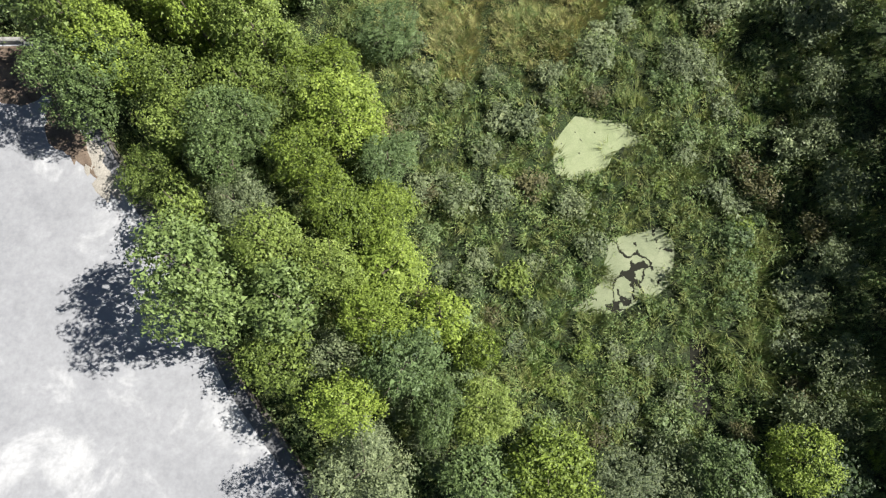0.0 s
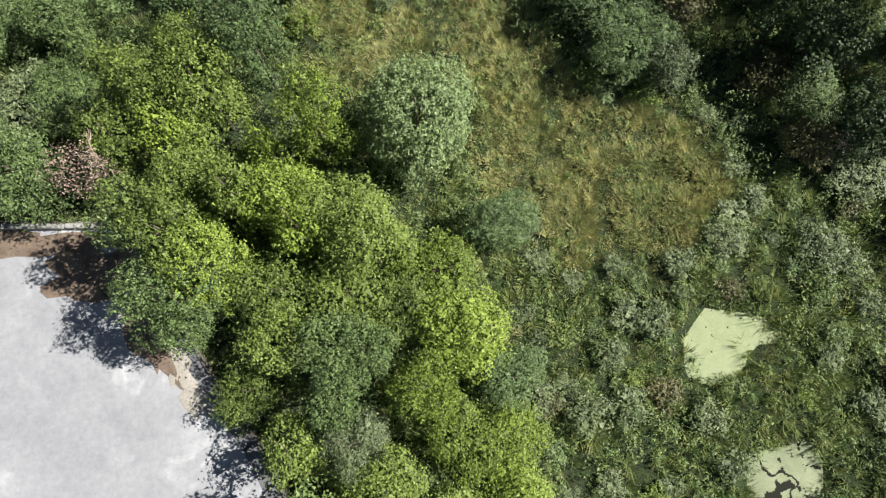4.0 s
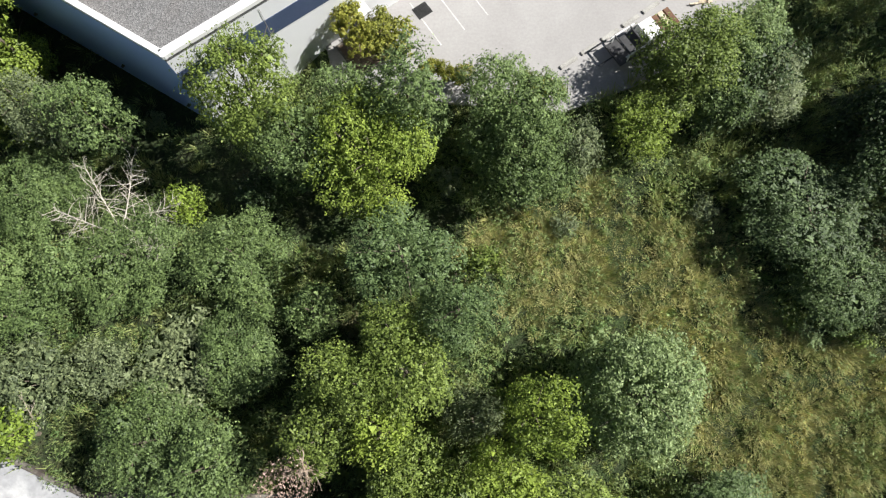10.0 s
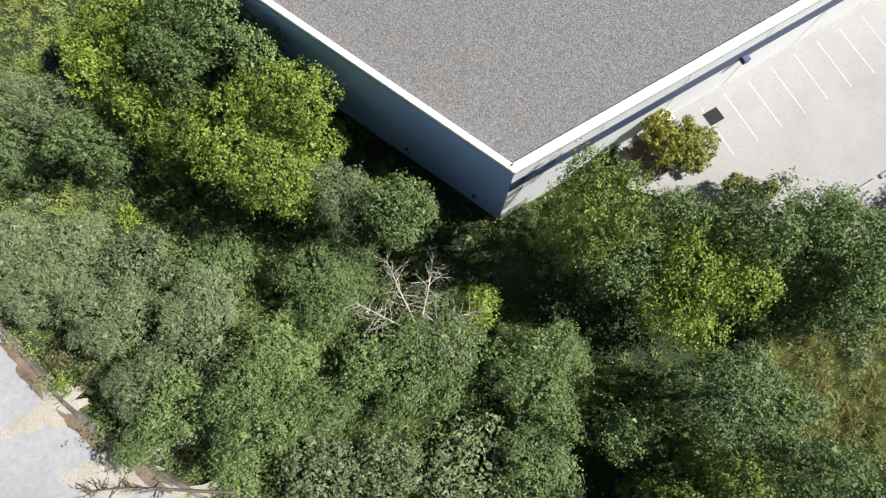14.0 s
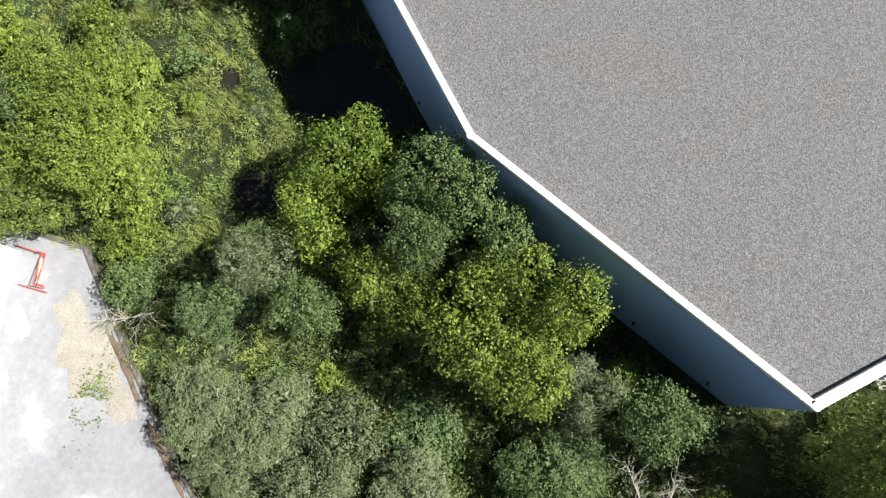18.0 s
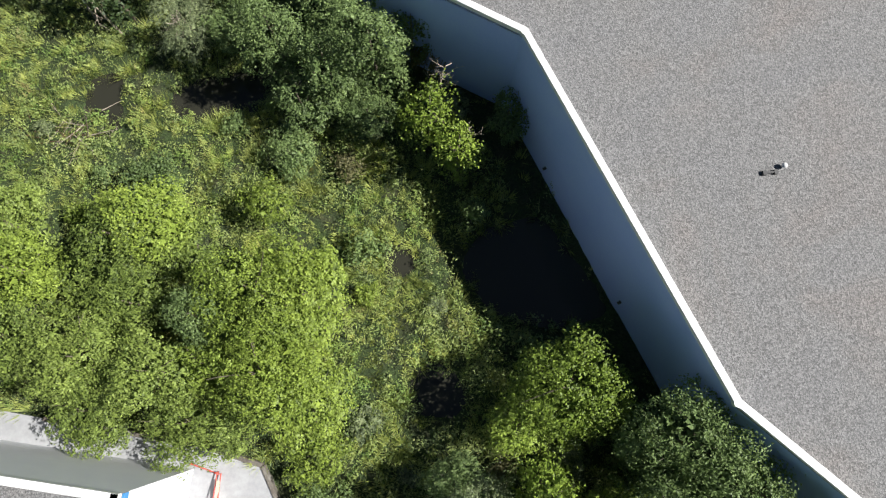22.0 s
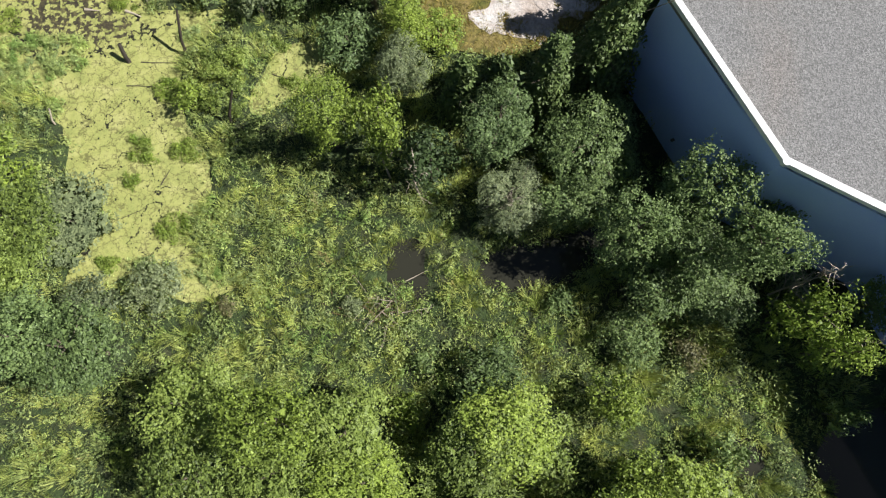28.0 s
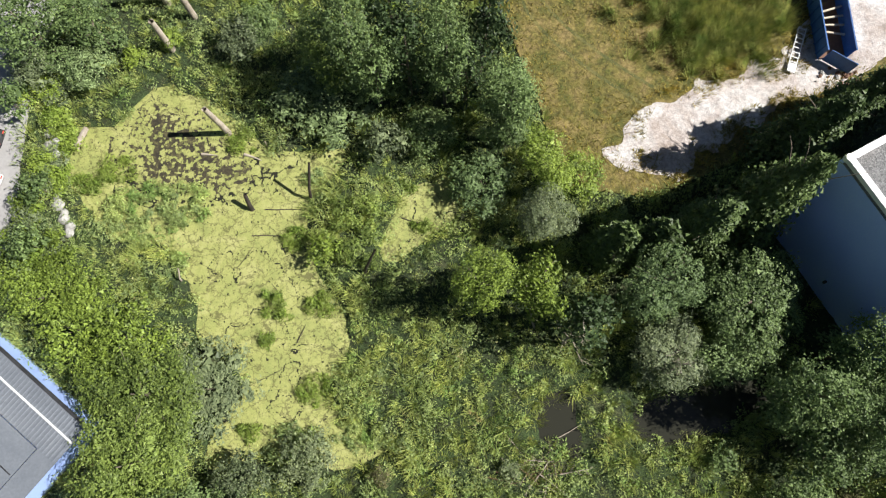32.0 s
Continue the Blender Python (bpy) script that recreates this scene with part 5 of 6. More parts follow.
for a, b, t, z in ((A, B_, 0.36, 2.6), (A, B_, 0.72, 2.6), (B_, C_, 0.3, 2.6), (B_, C_, 0.75, 2.4), (E_, D_, 0.45, 2.6), (A, B_, 0.1, 2.5)):
    d = (b - a).normalized()
    n = Vector((-d.y, d.x))
    n = -n if n.dot(Vector((-0.8, -0.5))) < 0 else n
    p = a.lerp(b, t) + n * 0.12
    bm = bmesh.new()
    bmesh.ops.create_cone(bm, cap_ends=True, segments=12, radius1=0.14, radius2=0.12, depth=0.3, matrix=Matrix.Translation((p.x, p.y, z)) @ Matrix.Rotation(math.atan2(n.y, n.x), 4, "Z") @ Matrix.Rotation(math.pi / 2, 4, "Y"))
    part("overflow_pipe", solid("overflow_pipe", bm, DARK_STEEL), store)
vent = thing("roof_vent", "small dark roof vent with a white cap", "vent", at=pose(-69.0, 94.3, ROOF_Z, 0, 0, 15))
bm = bmesh.new()
add_box(bm, 1.0, 0.16, 0.2, (0, 0, 0.1), 0, 0.03)
add_box(bm, 0.3, 0.34, 0.22, (-0.4, 0, 0.11), 0, 0.03)
add_box(bm, 0.3, 0.34, 0.22, (0.4, 0, 0.11), 0, 0.03)
part("duct", solid("duct", bm, DARK_STEEL), vent, "dark metal duct")
bm = bmesh.new()
bmesh.ops.create_uvsphere(bm, u_segments=12, v_segments=8, radius=0.2, matrix=Matrix.Translation((1.0, 0.35, 0.3)))
part("cap", solid("cap", bm, WHITE_STEEL, True), vent, "round white cap")
bm = bmesh.new()
bmesh.ops.create_cone(bm, cap_ends=True, segments=10, radius1=0.07, radius2=0.07, depth=0.3, matrix=Matrix.Translation((1.0, 0.35, 0.12)))
part("pipe", solid("pipe", bm, WHITE_STEEL), vent)

# ---- yard by the industrial building ----
for cx, cy, rx, ry, turn, seed in ((-99.6, 60.2, 2.2, 4.2, 35, 1), (-101.3, 61.8, 0.8, 1.8, 20, 2), (-75.5, 40.2, 4.5, 1.8, 25, 3), (-71.0, 37.2, 4.0, 2.0, 15, 4), (-82.5, 44.0, 3.5, 1.3, 32, 5),
                                   (-96.0, 57.0, 1.0, 3.0, 38, 6), (-30.6, 17.8, 1.0, 2.4, 35, 7), (-32.3, 20.4, 1.1, 2.0, 30, 8)):
    patch("sand_wash", "pale tan sand washed over the concrete", "sand", cx, cy, rx, ry, LOT_W_Z, SAND, seed, turn)
for cx, cy, rx, ry, turn, seed in ((-46.5, 30.3, 7.0, 1.2, 0, 11), (-39.0, 27.6, 5.5, 2.3, -5, 12), (-34.5, 22.5, 1.4, 4.5, 33, 13), (-67.5, 37.4, 2.5, 1.0, 20, 14),
                                   (-74.3, 40.2, 3.6, 0.6, -23, 15), (-79.6, 43.0, 3.0, 0.6, -32, 16), (-85.1, 47.2, 3.4, 0.6, -40, 17), (-90.8, 53.0, 3.2, 0.5, -50, 18), (-95.9, 59.3, 3.2, 0.4, -53, 19)):
    patch("leaf_litter", "reddish-brown fallen leaves along the kerb", "leaf litter", cx, cy, rx, ry, LOT_W_Z + 0.008, LITTER, seed, turn)
for k in range(6):
    thing("barrier_block", "whitewashed concrete barrier block along the yard", "barrier", "barrier row", at=pose(-53.5 + 2.45 * k, 31.6 + 0.01 * k, LOT_W_Z, 0, 0, float(rng.uniform(-1.5, 1.5))),
          data=box("barrier_block", 2.38, 0.4, 0.6, STONE, (0, 0, 0.3), 0, 0.06))
rack = thing("steel_rack", "red tubular steel rack lying on the concrete", "rack", at=pose(-105.5, 67.0, LOT_W_Z))
for a, b in (((-1.9, 0.6, 0.3), (0.5, 0.2, 0.3)), ((0.3, 0.3, 0.3), (0.7, -2.3, 0.9)), ((0.6, 0.3, 0.3), (1.1, -2.4, 0.9)), ((0.6, -2.4, 0.9), (1.5, -2.6, 0.4)), ((-0.9, -2.6, 0.2), (1.7, -2.9, 0.3)),
             ((0.3, 0.3, 0.0), (0.3, 0.3, 0.9)), ((1.1, -2.4, 0.0), (1.1, -2.4, 0.95)), ((-1.9, 0.6, 0.0), (-1.9, 0.6, 0.5))):
    v, f = tube([[(a, 0.05), (b, 0.05)]], 7)
    part("tube", raw("tube", v, f, RED_STEEL, True), rack)
part("plank", box("plank", 0.25, 1.6, 0.05, LUMBER, (0.75, -1.0, 0.62), 0.15), rack, "worn wooden plank")
for x, y, sx, sy, turn in ((-105.6, 61.2, 0.9, 1.6, 20), (-105.9, 56.4, 0.8, 1.3, -10)):
    patch("plastic_sheet", "crumpled white plastic sheet on the concrete", "sheet", x, y, sx, sy, LOT_W_Z, WHITE_STEEL, int(100 + y), turn)
rngw = np.random.default_rng(44)
wx, wy = rngw.normal(-97.8, 0.8, 900), rngw.normal(56.6, 1.9, 900)
ok = swell(wx, wy, 45, 0.9) > 0.52
wx, wy = wx[ok], wy[ok]
v, f = leaf_faces(rngw, np.stack([wx, wy, LOT_W_Z + rngw.uniform(0.03, 0.2, len(wx))], 1), np.tile([0, 0, 1.0], (len(wx), 1)), 0.16, 0.1)
thing("weeds", "low green weeds in the concrete's cracks", "weeds", kind="stuff", data=raw("weeds", v, f, LEAF["bright"]))


# ---- dead wood ----
def dead_tree(name, label, category, base, way, length, girth, branches, spread, mat, seed, start=0.2):
    """A bare trunk along a direction, with bare branches that fork once."""
    rng = np.random.default_rng(seed)
    base, way = Vector(base), Vector(way).normalized()
    ob = thing(name, label, category, at=Matrix.Translation(base))
    main = limb(rng, (0, 0, 0), way, length, girth, 0.05, 6)
    v, f = tube([main], 7)
    part("trunk", raw("trunk", v, f, mat, True), ob)
    for k in range(branches):
        t = start + (1 - start) * (k + 0.5) / branches
        i = min(int(t * 6), 5)
        p = Vector(main[i][0]).lerp(Vector(main[i + 1][0]), t * 6 - i)
        side = Vector(rng.normal(0, 1, 3)).normalized()
        d = (way * 0.5 + side).normalized()
        L = spread * (1.15 - 0.7 * t) * rng.uniform(0.6, 1.2)
        arm = limb(rng, p, d, L, girth * 0.4, 0.18, 4)
        twigs = [arm]
        for q in (1, 2, 3):
            twigs.append(limb(rng, arm[q][0], (d + Vector(rng.normal(0, 0.6, 3))), L * 0.5, girth * 0.2, 0.2, 3))
        v, f = tube(twigs, 4)
        part("branch", raw("branch", v, f, mat, True), ob)
    return ob


dead_tree("dead_tree", "bleached dead conifer leaning over the kerb", "dead tree", (-93.8, 63.7, 3.5), (-1, -0.3, -0.12), 4.6, 0.08, 34, 2.4, PALE_WOOD, 51, 0.05)
dead_tree("fallen_tree", "bare fallen tree lying over the concrete edge", "dead tree", (-66.0, 39.2, 2.5), (-1, -0.06, -0.03), 12.0, 0.15, 22, 2.4, BARK, 52, 0.45)
for k, (wx, wy, wz, L) in enumerate(((-0.92, 0.24, 0.3, 5.5), (-0.5, 0.9, 0.35, 6.5), (0.1, 1.0, 0.4, 6.0), (0.9, 0.3, 0.45, 5.0), (0.8, -0.5, 0.4, 4.0), (-0.7, -0.7, 0.4, 3.6))):
    dead_tree("dead_tree", "bleached grey dead trunk leaning out of the thicket", "dead tree", (-52.9 + 0.1 * k, 52.6 + 0.1 * k, 4.2), (wx, wy, 0.7 * wz), L, 0.075, 26, 2.8, PALE_WOOD, 153 + k, 0.25)
dead_tree("dead_tree", "pale dead snag with broken limbs", "dead tree", (-124.3, 104.0, 0.3), (-0.2, 0.25, 1), 8.0, 0.14, 9, 2.6, DEAD_WOOD, 55)
dead_tree("dead_tree", "pale dead snag with broken limbs", "dead tree", (-127.0, 105.0, 0.3), (-0.35, 0.5, 0.8), 6.5, 0.1, 6, 1.8, DEAD_WOOD, 56)
dead_tree("dead_tree", "leafless twiggy tree against the wall", "dead tree", (-93.5, 100.0, 0.3), (0.05, 0.1, 1), 8.5, 0.1, 26, 2.6, DEAD_WOOD, 57)
dead_tree("dead_tree", "leafless twiggy tree against the wall", "dead tree", (-90.0, 96.5, 0.3), (0.1, 0.0, 1), 7.0, 0.09, 24, 2.4, DEAD_WOOD, 58)
dead_tree("dead_tree", "grey bare bush in the wood edge", "dead tree", (21.0, 42.0, 0.3), (0.1, 0.1, 1), 5.5, 0.08, 20, 2.6, DEAD_WOOD, 59)
dead_tree("dead_tree", "grey bare bush in the wood edge", "dead tree", (23.5, 37.5, 0.3), (-0.1, 0.1, 1), 5.0, 0.08, 20, 2.4, DEAD_WOOD, 60)
dead_tree("dead_tree", "grey bare willow by the dark pool", "dead tree", (-117.0, 103.5, 0.3), (0.1, 0.1, 1), 6.0, 0.09, 22, 2.4, DEAD_WOOD, 61)
withered = dead_tree("withered_tree", "withered tree with dry pinkish-brown leaves", "dead tree", (-37.4, 33.7, 1.4), (0.05, 0.0, 1), 10.0, 0.12, 44, 2.3, PINK_WOOD, 63, 0.5)
rngd = np.random.default_rng(64)
dv = rngd.normal(0, 1, (900, 3))
dv /= np.linalg.norm(dv, axis=1)[:, None]
v, f = leaf_faces(rngd, np.array([0.3, 0, 8.8]) + dv * np.array([2.2, 2.2, 2.4]) * rngd.uniform(0.35, 1, (900, 1)) ** 0.6, dv, 0.16, 0.1)
part("dry_leaves", raw("dry_leaves", v, f, BLOSSOM), withered, "dry pinkish-brown leaves")


for k in range(4):
    dead_tree("dead_tree", "bare pale branches of a dying shrub by the kerb", "dead tree", (-60.0 + 0.4 * k, 36.4 + 0.3 * k, 2.0), (-1 + 0.35 * k, -0.3 + 0.2 * k, 0.5), 4.5, 0.07, 10, 1.6, DEAD_WOOD, 210 + k)
for k in range(9):
    turn = 2.4 * k
    dead_tree("fallen_branch", "brown fallen branch in a heap of flood debris", "branch", (-125.2 + 0.8 * math.cos(3 * k) + 0.25 * k - 1.0, 93.6 + 0.7 * math.sin(2 * k), 0.35 + 0.05 * k), (math.cos(turn), math.sin(turn), 0.08), 2.6 + 0.2 * (k % 4), 0.05, 7, 1.1, DEAD_WOOD if k % 3 else BARK, 190 + k)
def pole(label, x, y, h, r, tilt=(0, 0), mat=None, name="snag"):
    rng = np.random.default_rng(int(abs(x * 7 + y)))
    v, f = tube([[((0, 0, -0.6), r * 1.15), ((tilt[0] * 0.3, tilt[1] * 0.3, h * 0.4), r), ((tilt[0], tilt[1], h), r * 0.85)]], 9)
    return thing(name, label, "dead trunk", at=pose(x, y, 0, 0, 0, 0), data=raw(name, v, f, mat or DEAD_WOOD, True))


pole("weathered grey dead trunk standing in the pond", -156.7, 119.3, 5.1, 0.27, (-0.4, -0.1))
pole("weathered grey dead trunk above the reeds", -163.5, 126.7, 5.0, 0.3, (0.0, 0.1))
pole("weathered grey dead trunk above the reeds", -162.2, 130.4, 5.5, 0.3)
pole("weathered grey dead trunk above the reeds", -165.0, 131.5, 6.5, 0.35)
pole("short grey stump leaning in the duckweed", -170.3, 115.6, 1.3, 0.28, (1.3, 2.0))
pole("dark rotten stump in the pond", -153.1, 112.2, 1.6, 0.2, (-0.4, 1.0), WET_WOOD)
pole("thin dark dead trunk in the pond", -148.1, 113.8, 4.0, 0.13, (0.3, 2.2), WET_WOOD)
pole("thin dark dead trunk in the pond", -142.3, 107.6, 4.2, 0.12, (1.2, 1.6), WET_WOOD)
pole("thin grey post in the duckweed", -158.0, 105.0, 1.6, 0.08, (0.2, 1.0))
for x, y, L, turn, r, mat in ((-154.0, 117.3, 1.8, -8, 0.16, DEAD_WOOD), (-153.3, 119.0, 1.6, -55, 0.16, DEAD_WOOD), (-158.0, 117.0, 1.5, 5, 0.15, DEAD_WOOD), (-150.0, 112.6, 4.0, 3, 0.07, WET_WOOD),
                              (-150.5, 110.4, 4.5, 12, 0.06, WET_WOOD), (-123.2, 96.8, 2.2, 35, 0.05, DEAD_WOOD), (-138.0, 113.0, 3.5, -10, 0.05, WET_WOOD), (-146.8, 102.0, 1.8, 75, 0.05, WET_WOOD),
                              (-152.8, 108.0, 2.6, 60, 0.03, WET_WOOD), (-149.3, 105.2, 2.2, -40, 0.03, WET_WOOD), (-148.6, 98.2, 2.4, 30, 0.03, WET_WOOD), (12.6, 21.8, 1.6, -50, 0.03, WET_WOOD)):
    v, f = tube([limb(np.random.default_rng(int(abs(x * 3))), (-L / 2, 0, 0), (1, 0, 0), L, r, 0.06, 4)], 7)
    thing("log", "half-sunk dead log in the duckweed" if r > 0.1 else "thin dead branch lying on the water", "log", at=pose(x, y, 0.03, 0, 0, turn), data=raw("log", v, f, mat, True))
for k in range(26):
    L = float(rng.uniform(1.2, 3.2))
    v, f = tube([limb(rng, (-L / 2, 0, 0), (1, 0, 0.1), L, 0.035, 0.15, 4)], 5)
    thing("dead_branch", "brown dead branch in a brush heap", "branch", "brush heap", at=pose(-126.5 + float(rng.normal(0, 1.5)), 93.3 + float(rng.normal(0, 0.7)), 0.35 + 0.03 * (k % 12), 0, float(rng.uniform(-12, 12)), float(rng.uniform(-60, 60))),
          data=raw("dead_branch", v, f, RUST if k % 3 else DEAD_WOOD, True))


# ---- bank, yard and low building west of the pond ----
def boulder(x, y, z, r, seed):
    rng = np.random.default_rng(seed)
    bm = bmesh.new()
    bmesh.ops.create_icosphere(bm, subdivisions=2, radius=r)
    for w in bm.verts:
        w.co *= 1 + 0.25 * noise.noise(w.co * 1.4 / r + Vector((seed, 0, 0)))
        w.co.z *= 0.7
    thing("boulder", "pale grey boulder on the pond bank", "boulder", "bank boulders", at=pose(x, y, z, 0, 0, float(rng.uniform(0, 360))), data=solid("boulder", bm, STONE))


for k in range(18):
    t = k / 17
    boulder(float(np.interp(t, [0, 0.4, 0.7, 1], [-172.9, -171.3, -170.2, -168.6]) + rng.normal(0, 0.25)), float(118.0 - 10 * t), 0.55, float(rng.uniform(0.3, 0.6)), 300 + k)
for kind, r in (("bright", 1.5), ("yellow", 1.3), ("willow", 1.4), ("bright", 1.3)):
    for k in range(7):
        bush(kind, float(-173.2 + 0.26 * k * 2 + rng.normal(0, 0.7)), float(121.5 - 2.9 * k + rng.normal(0, 1.0)), r * float(rng.uniform(0.7, 1.1)), float(rng.uniform(1.0, 2.2)))
shed = thing("low_building", "low building with ribbed grey metal roofing", "building", at=pose(-160.6, 92.6, 0, 0, 0, -31))
part("wall", box("wall", 21.4, 13.4, 4.6, SHADE_BLUE_WALL, (-11.2, -7.2, 2.0)), shed)
part("flat_roof", box("flat_roof", 19.6, 10.2, 0.16, METAL_ROOF, (-11.6, -8.3, 4.75), 0, 0.02), shed, "smooth grey membrane roof panels")
for k in range(62):
    part("roof_rib", box("roof_rib", 0.1, 3.1, 0.1, METAL_ROOF, (-0.25 - 0.355 * k, -1.6, 4.62)), shed)
part("roof_sheet", box("roof_sheet", 22.0, 3.2, 0.08, METAL_ROOF, (-11.0, -1.6, 4.54)), shed, "ribbed metal roof sheet")
part("roof_sheet", box("roof_sheet", 1.8, 11.0, 0.08, METAL_ROOF, (-0.9, -8.7, 4.54)), shed, "ribbed metal roof sheet")
part("ridge_flashing", box("ridge_flashing", 22.0, 0.14, 0.06, WHITE_STEEL, (-11.0, -1.3, 4.7)), shed, "pale metal flashing strip")
part("gutter", box("gutter", 22.2, 0.22, 0.2, DARK_STEEL, (-11.0, 0.12, 4.45)), shed)
for k in range(3):
    part("panel_seam", box("panel_seam", 19.4, 0.07, 0.05, DARK_STEEL, (-11.6, -5.6 - 2.9 * k, 4.85)), shed)


def car(x, y, turn, paint, label):
    ob = thing("car", label, "car", "parked cars", at=pose(x, y, 1.5, 0, 0, turn))
    bm = bmesh.new()
    prof = [(-2.1, 0.35), (-2.15, 0.75), (-1.9, 0.95), (1.0, 0.98), (2.0, 0.8), (2.15, 0.55), (2.1, 0.35)]
    lo = [bm.verts.new((px, -0.86, pz)) for px, pz in prof]
    hi = [bm.verts.new((px, 0.86, pz)) for px, pz in prof]
    bm.faces.new(lo)
    bm.faces.new(hi[::-1])
    for k in range(len(prof)):
        bm.faces.new((lo[k], hi[k], hi[(k + 1) % 7], lo[(k + 1) % 7]))
    bmesh.ops.bevel(bm, geom=list(bm.edges), offset=0.08, segments=2, affect="EDGES")
    part("body", solid("body", bm, paint, True), ob)
    bm = bmesh.new()
    base = [bm.verts.new(q) for q in ((-1.85, -0.78, 0.94), (1.0, -0.78, 0.97), (1.0, 0.78, 0.97), (-1.85, 0.78, 0.94))]
    top = [bm.verts.new(q) for q in ((-1.35, -0.6, 1.4), (0.3, -0.6, 1.42), (0.3, 0.6, 1.42), (-1.35, 0.6, 1.4))]
    bm.faces.new(top)
    for k in range(4):
        bm.faces.new((base[k], base[(k + 1) % 4], top[(k + 1) % 4], top[k]))
    part("glasshouse", solid("glasshouse", bm, GLASS), ob, "dark window glass")
    part("roof", box("roof", 1.6, 1.2, 0.05, paint, (-0.52, 0, 1.43), 0, 0.02), ob)
    for px in (-1.35, 1.35):
        for py in (-0.8, 0.8):
            bm = bmesh.new()
            bmesh.ops.create_cone(bm, cap_ends=True, segments=18, radius1=0.32, radius2=0.32, depth=0.2, matrix=Matrix.Translation((px, py, 0.32)) @ Matrix.Rotation(math.pi / 2, 4, "X"))
            wheel = part("wheel", solid("wheel", bm, RUBBER), ob)
            bm = bmesh.new()
            bmesh.ops.create_cone(bm, cap_ends=True, segments=12, radius1=0.19, radius2=0.17, depth=0.23, matrix=Matrix.Translation((px, py, 0.32)) @ Matrix.Rotation(math.pi / 2, 4, "X"))
            part("rim", solid("rim", bm, WHITE_STEEL), wheel)
    for py in (-0.6, 0.6):
        part("tail_lamp", box("tail_lamp", 0.06, 0.3, 0.12, RED_STEEL, (-2.15, py, 0.78), 0, 0.02), ob, "red tail lamp")
        part("headlight", box("headlight", 0.08, 0.32, 0.12, GLASS, (2.1, py, 0.66), 0, 0.02), ob)


car(-177.6, 115.3, 180, DARK_STEEL, "dark parked car with red tail lamps")
car(-176.6, 111.4, 175, WHITE_STEEL, "silver parked car beside the bank")
for k in range(5):
    thing("fence_post", "thin dark steel fence post by the yard", "fence post", "yard fence", at=pose(-173.6 + 0.42 * k, 116.0 - 2.6 * k, 1.45), data=box("fence_post", 0.08, 0.08, 1.3, DARK_STEEL, (0, 0, 0.65), 0, 0.01))

# ---- field edge: open container, rack and rubble ----
skip = thing("skip_container", "blue steel skip container open at the top, holding timber", "container", at=pose(-102.6, 136.6, FIELD_Z + 0.07, 0, 0, 8))
part("floor_plate", box("floor_plate", 2.5, 7.0, 0.12, RUST, (0, 0, 0.2)), skip, "rusty brown floor")
for x in (-1.3, 1.3):
    part("side", box("side", 0.1, 7.1, 1.6, BLUE_STEEL, (x, 0, 0.95), 0, 0.02), skip)
    part("rim_rail", box("rim_rail", 0.18, 7.2, 0.14, BLUE_STEEL, (x, 0, 1.78), 0, 0.03), skip)
    for k in range(7):
        part("rib", box("rib", 0.12, 0.12, 1.5, BLUE_STEEL, (x * 1.08, -3.0 + k, 0.95)), skip)
part("end_wall", box("end_wall", 2.6, 0.1, 1.6, BLUE_STEEL, (0, 3.5, 0.95)), skip)
gate = part("gate", box("gate", 2.6, 0.1, 1.6, BLUE_STEEL, (0.2, -4.3, 0.95), -0.6, 0.02), skip)
for k in range(4):
    part("timber", box("timber", 2.3, 0.16, 0.12, LUMBER, (0.1, -1.2 + 0.75 * k, 0.75 + 0.1 * k), 0.15 * (k - 1)), skip)
part("sheet_edge", box("sheet_edge", 0.35, 5.0, 0.3, LUMBER, (-1.0, 0.4, 1.0), 0.03), skip, "stacked pale boards along one side")
frame_ = thing("ladder_rack", "white steel ladder rack lying on the gravel", "rack", at=pose(-105.6, 132.6, FIELD_Z + 0.07, 0, 0, 76))
for y in (-0.35, 0.35):
    part("rail", box("rail", 4.6, 0.09, 0.09, WHITE_STEEL, (1.2, y, 0.25), 0, 0.02), frame_)
for k in range(9):
    part("rung", box("rung", 0.09, 0.7, 0.07, WHITE_STEEL, (-0.9 + 0.53 * k, 0, 0.25)), frame_)
part("plate", box("plate", 0.9, 0.75, 0.05, WHITE_STEEL, (-1.0, 0, 0.3)), frame_)
rngg = np.random.default_rng(46)
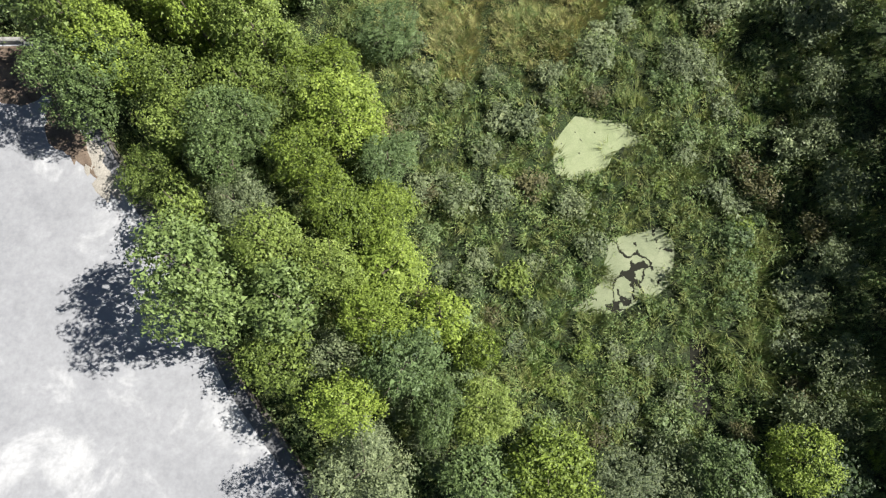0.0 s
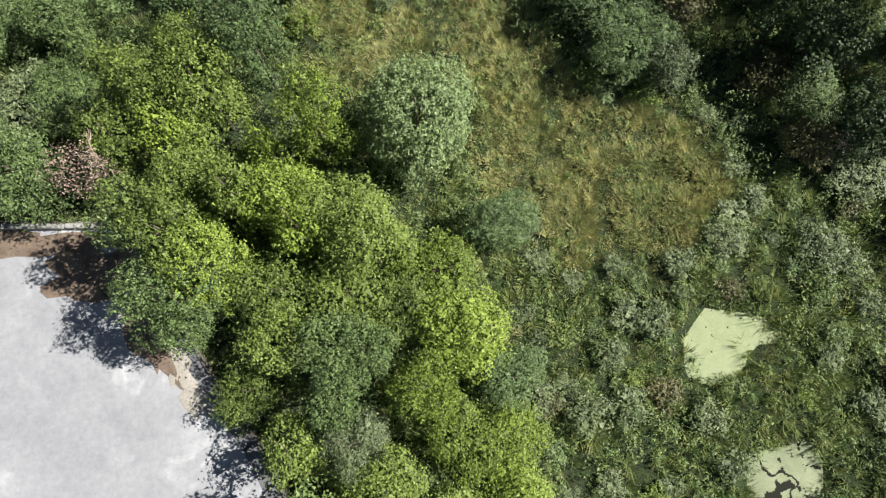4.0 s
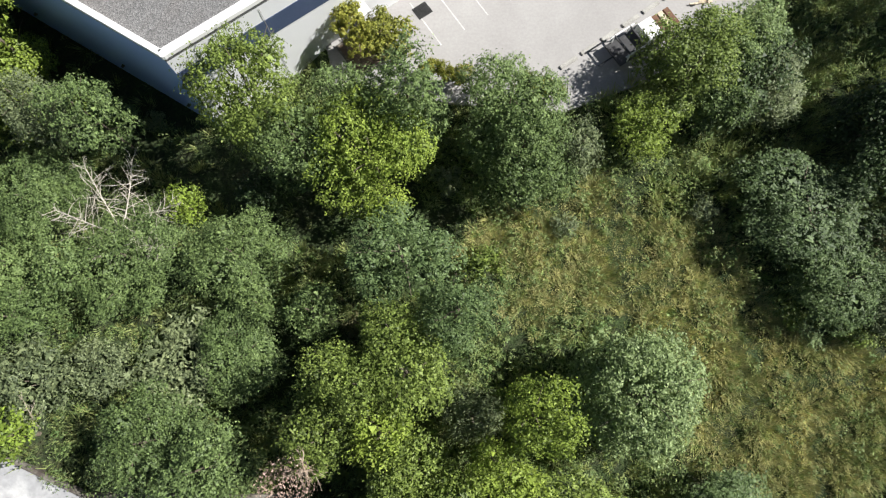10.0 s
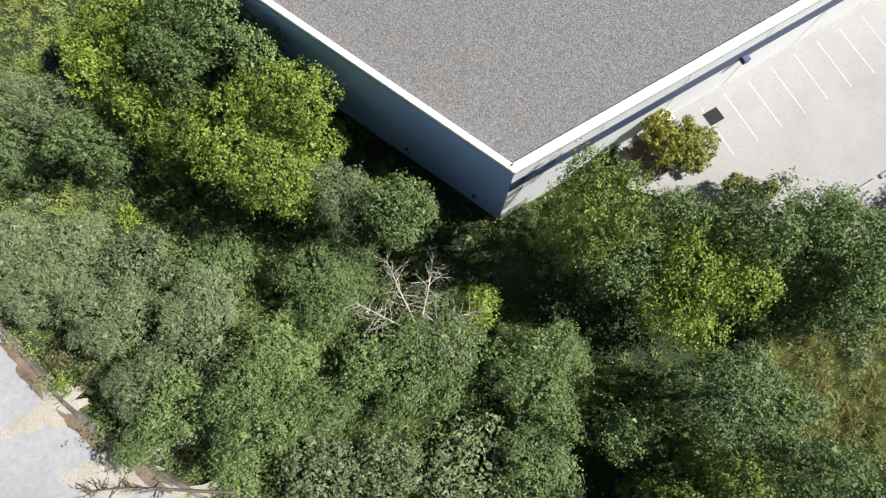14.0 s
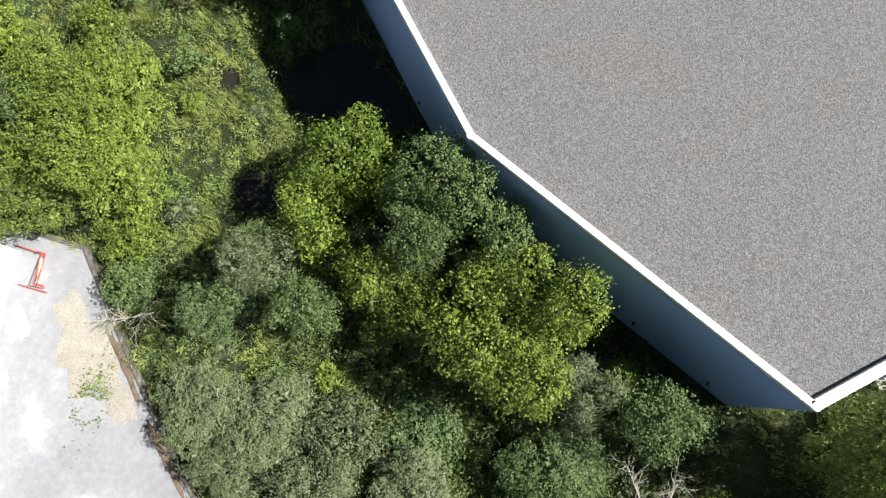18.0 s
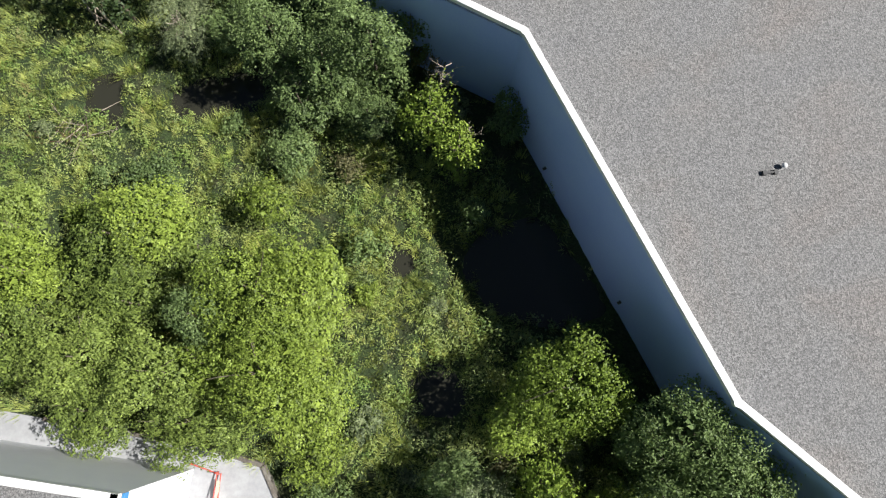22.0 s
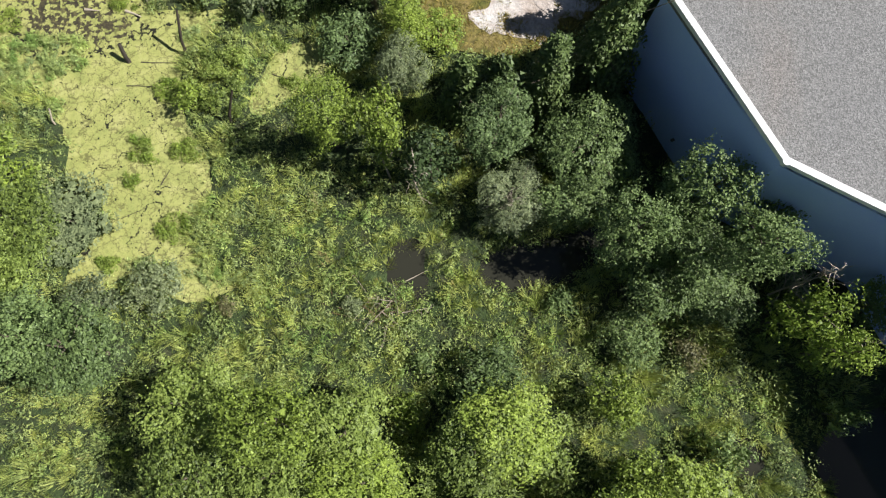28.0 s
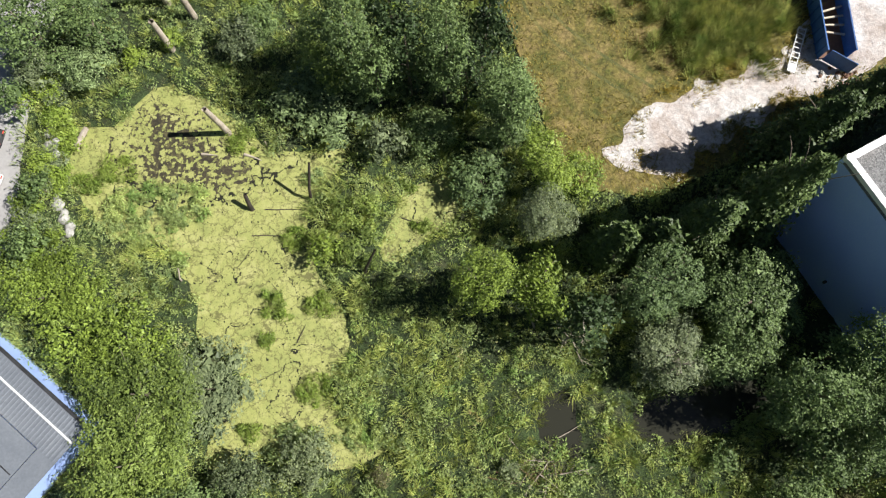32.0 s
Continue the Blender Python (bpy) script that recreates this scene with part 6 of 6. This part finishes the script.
for k in range(40):
    r = float(rngg.uniform(0.08, 0.28))
    bm = bmesh.new()
    bmesh.ops.create_icosphere(bm, subdivisions=1, radius=r)
    for w in bm.verts:
        w.co *= 1 + 0.4 * noise.noise(w.co * 3 / r + Vector((k, 0, 0)))
    thing("rubble_stone", "broken stone in a heap by the track", "stone", "rubble heap", at=pose(-101.0 + float(rngg.normal(0, 1.1)), 131.4 + float(rngg.normal(0, 0.7)), FIELD_Z + 0.12, 0, 0, k * 40), data=solid("rubble_stone", bm, STONE if k % 3 else RUST))
fx, fy = rngg.normal(-112.5, 3.4, 420), rngg.normal(136.2, 2.9, 420)
ok = inside(fx, fy, FIELD) & (~inside(fx, fy, TRACK) | (distance(fx, fy, TRACK) < 0.7)) & (np.hypot(fx + 105.6, fy - 132.6) > 2.4)
fx, fy, fa, fk = tussocks(rngg, fx[ok], fy[ok], 90, 0.75)
blades("tall_grass", "tall feathery green grass at the field's edge", "grass", TALL_BLADE, rngg, fx, fy, 1.5, 0.05, 0.5, fa, np.full(len(fx), FIELD_Z))
# low weeds that break the track's edge
fx, fy = rngg.uniform(-124, -100, 2600), rngg.uniform(119, 136, 2600)
ok = (distance(fx, fy, TRACK) < 1.3) & (swell(fx, fy, 99, 1.8) > 0.5)
fx, fy, fa, fk = tussocks(rngg, fx[ok], fy[ok], 14, 0.35)
blades("edge_weeds", "low yellowish weeds along the gravel track", "weeds", DRY_BLADE, rngg, fx, fy, 0.45, 0.07, 0.8, fa, np.full(len(fx), FIELD_Z + 0.05))
RUT_SOIL = surface("rut_soil", [(0.4, (0.08, 0.085, 0.025)), (0.6, (0.16, 0.14, 0.045))], 0.8, 5.0, 0.95, 0.6, 0.1)
for off in (0.0, 1.7):
    v, f = [], []
    for k in range(25):
        q = k / 24
        cx, cy = -131.5 + 13.0 * q + off * 0.6, 136.5 - 10.5 * q ** 0.6 + off
        v += [(cx - 0.1, cy - 0.12, FIELD_Z + 0.036), (cx + 0.1, cy + 0.12, FIELD_Z + 0.036)]
        if k:
            f.append((2 * k - 2, 2 * k - 1, 2 * k + 1, 2 * k))
    thing("wheel_rut", "worn dark wheel rut across the dry field", "rut", "field ruts", data=raw("wheel_rut", v, f, RUT_SOIL))
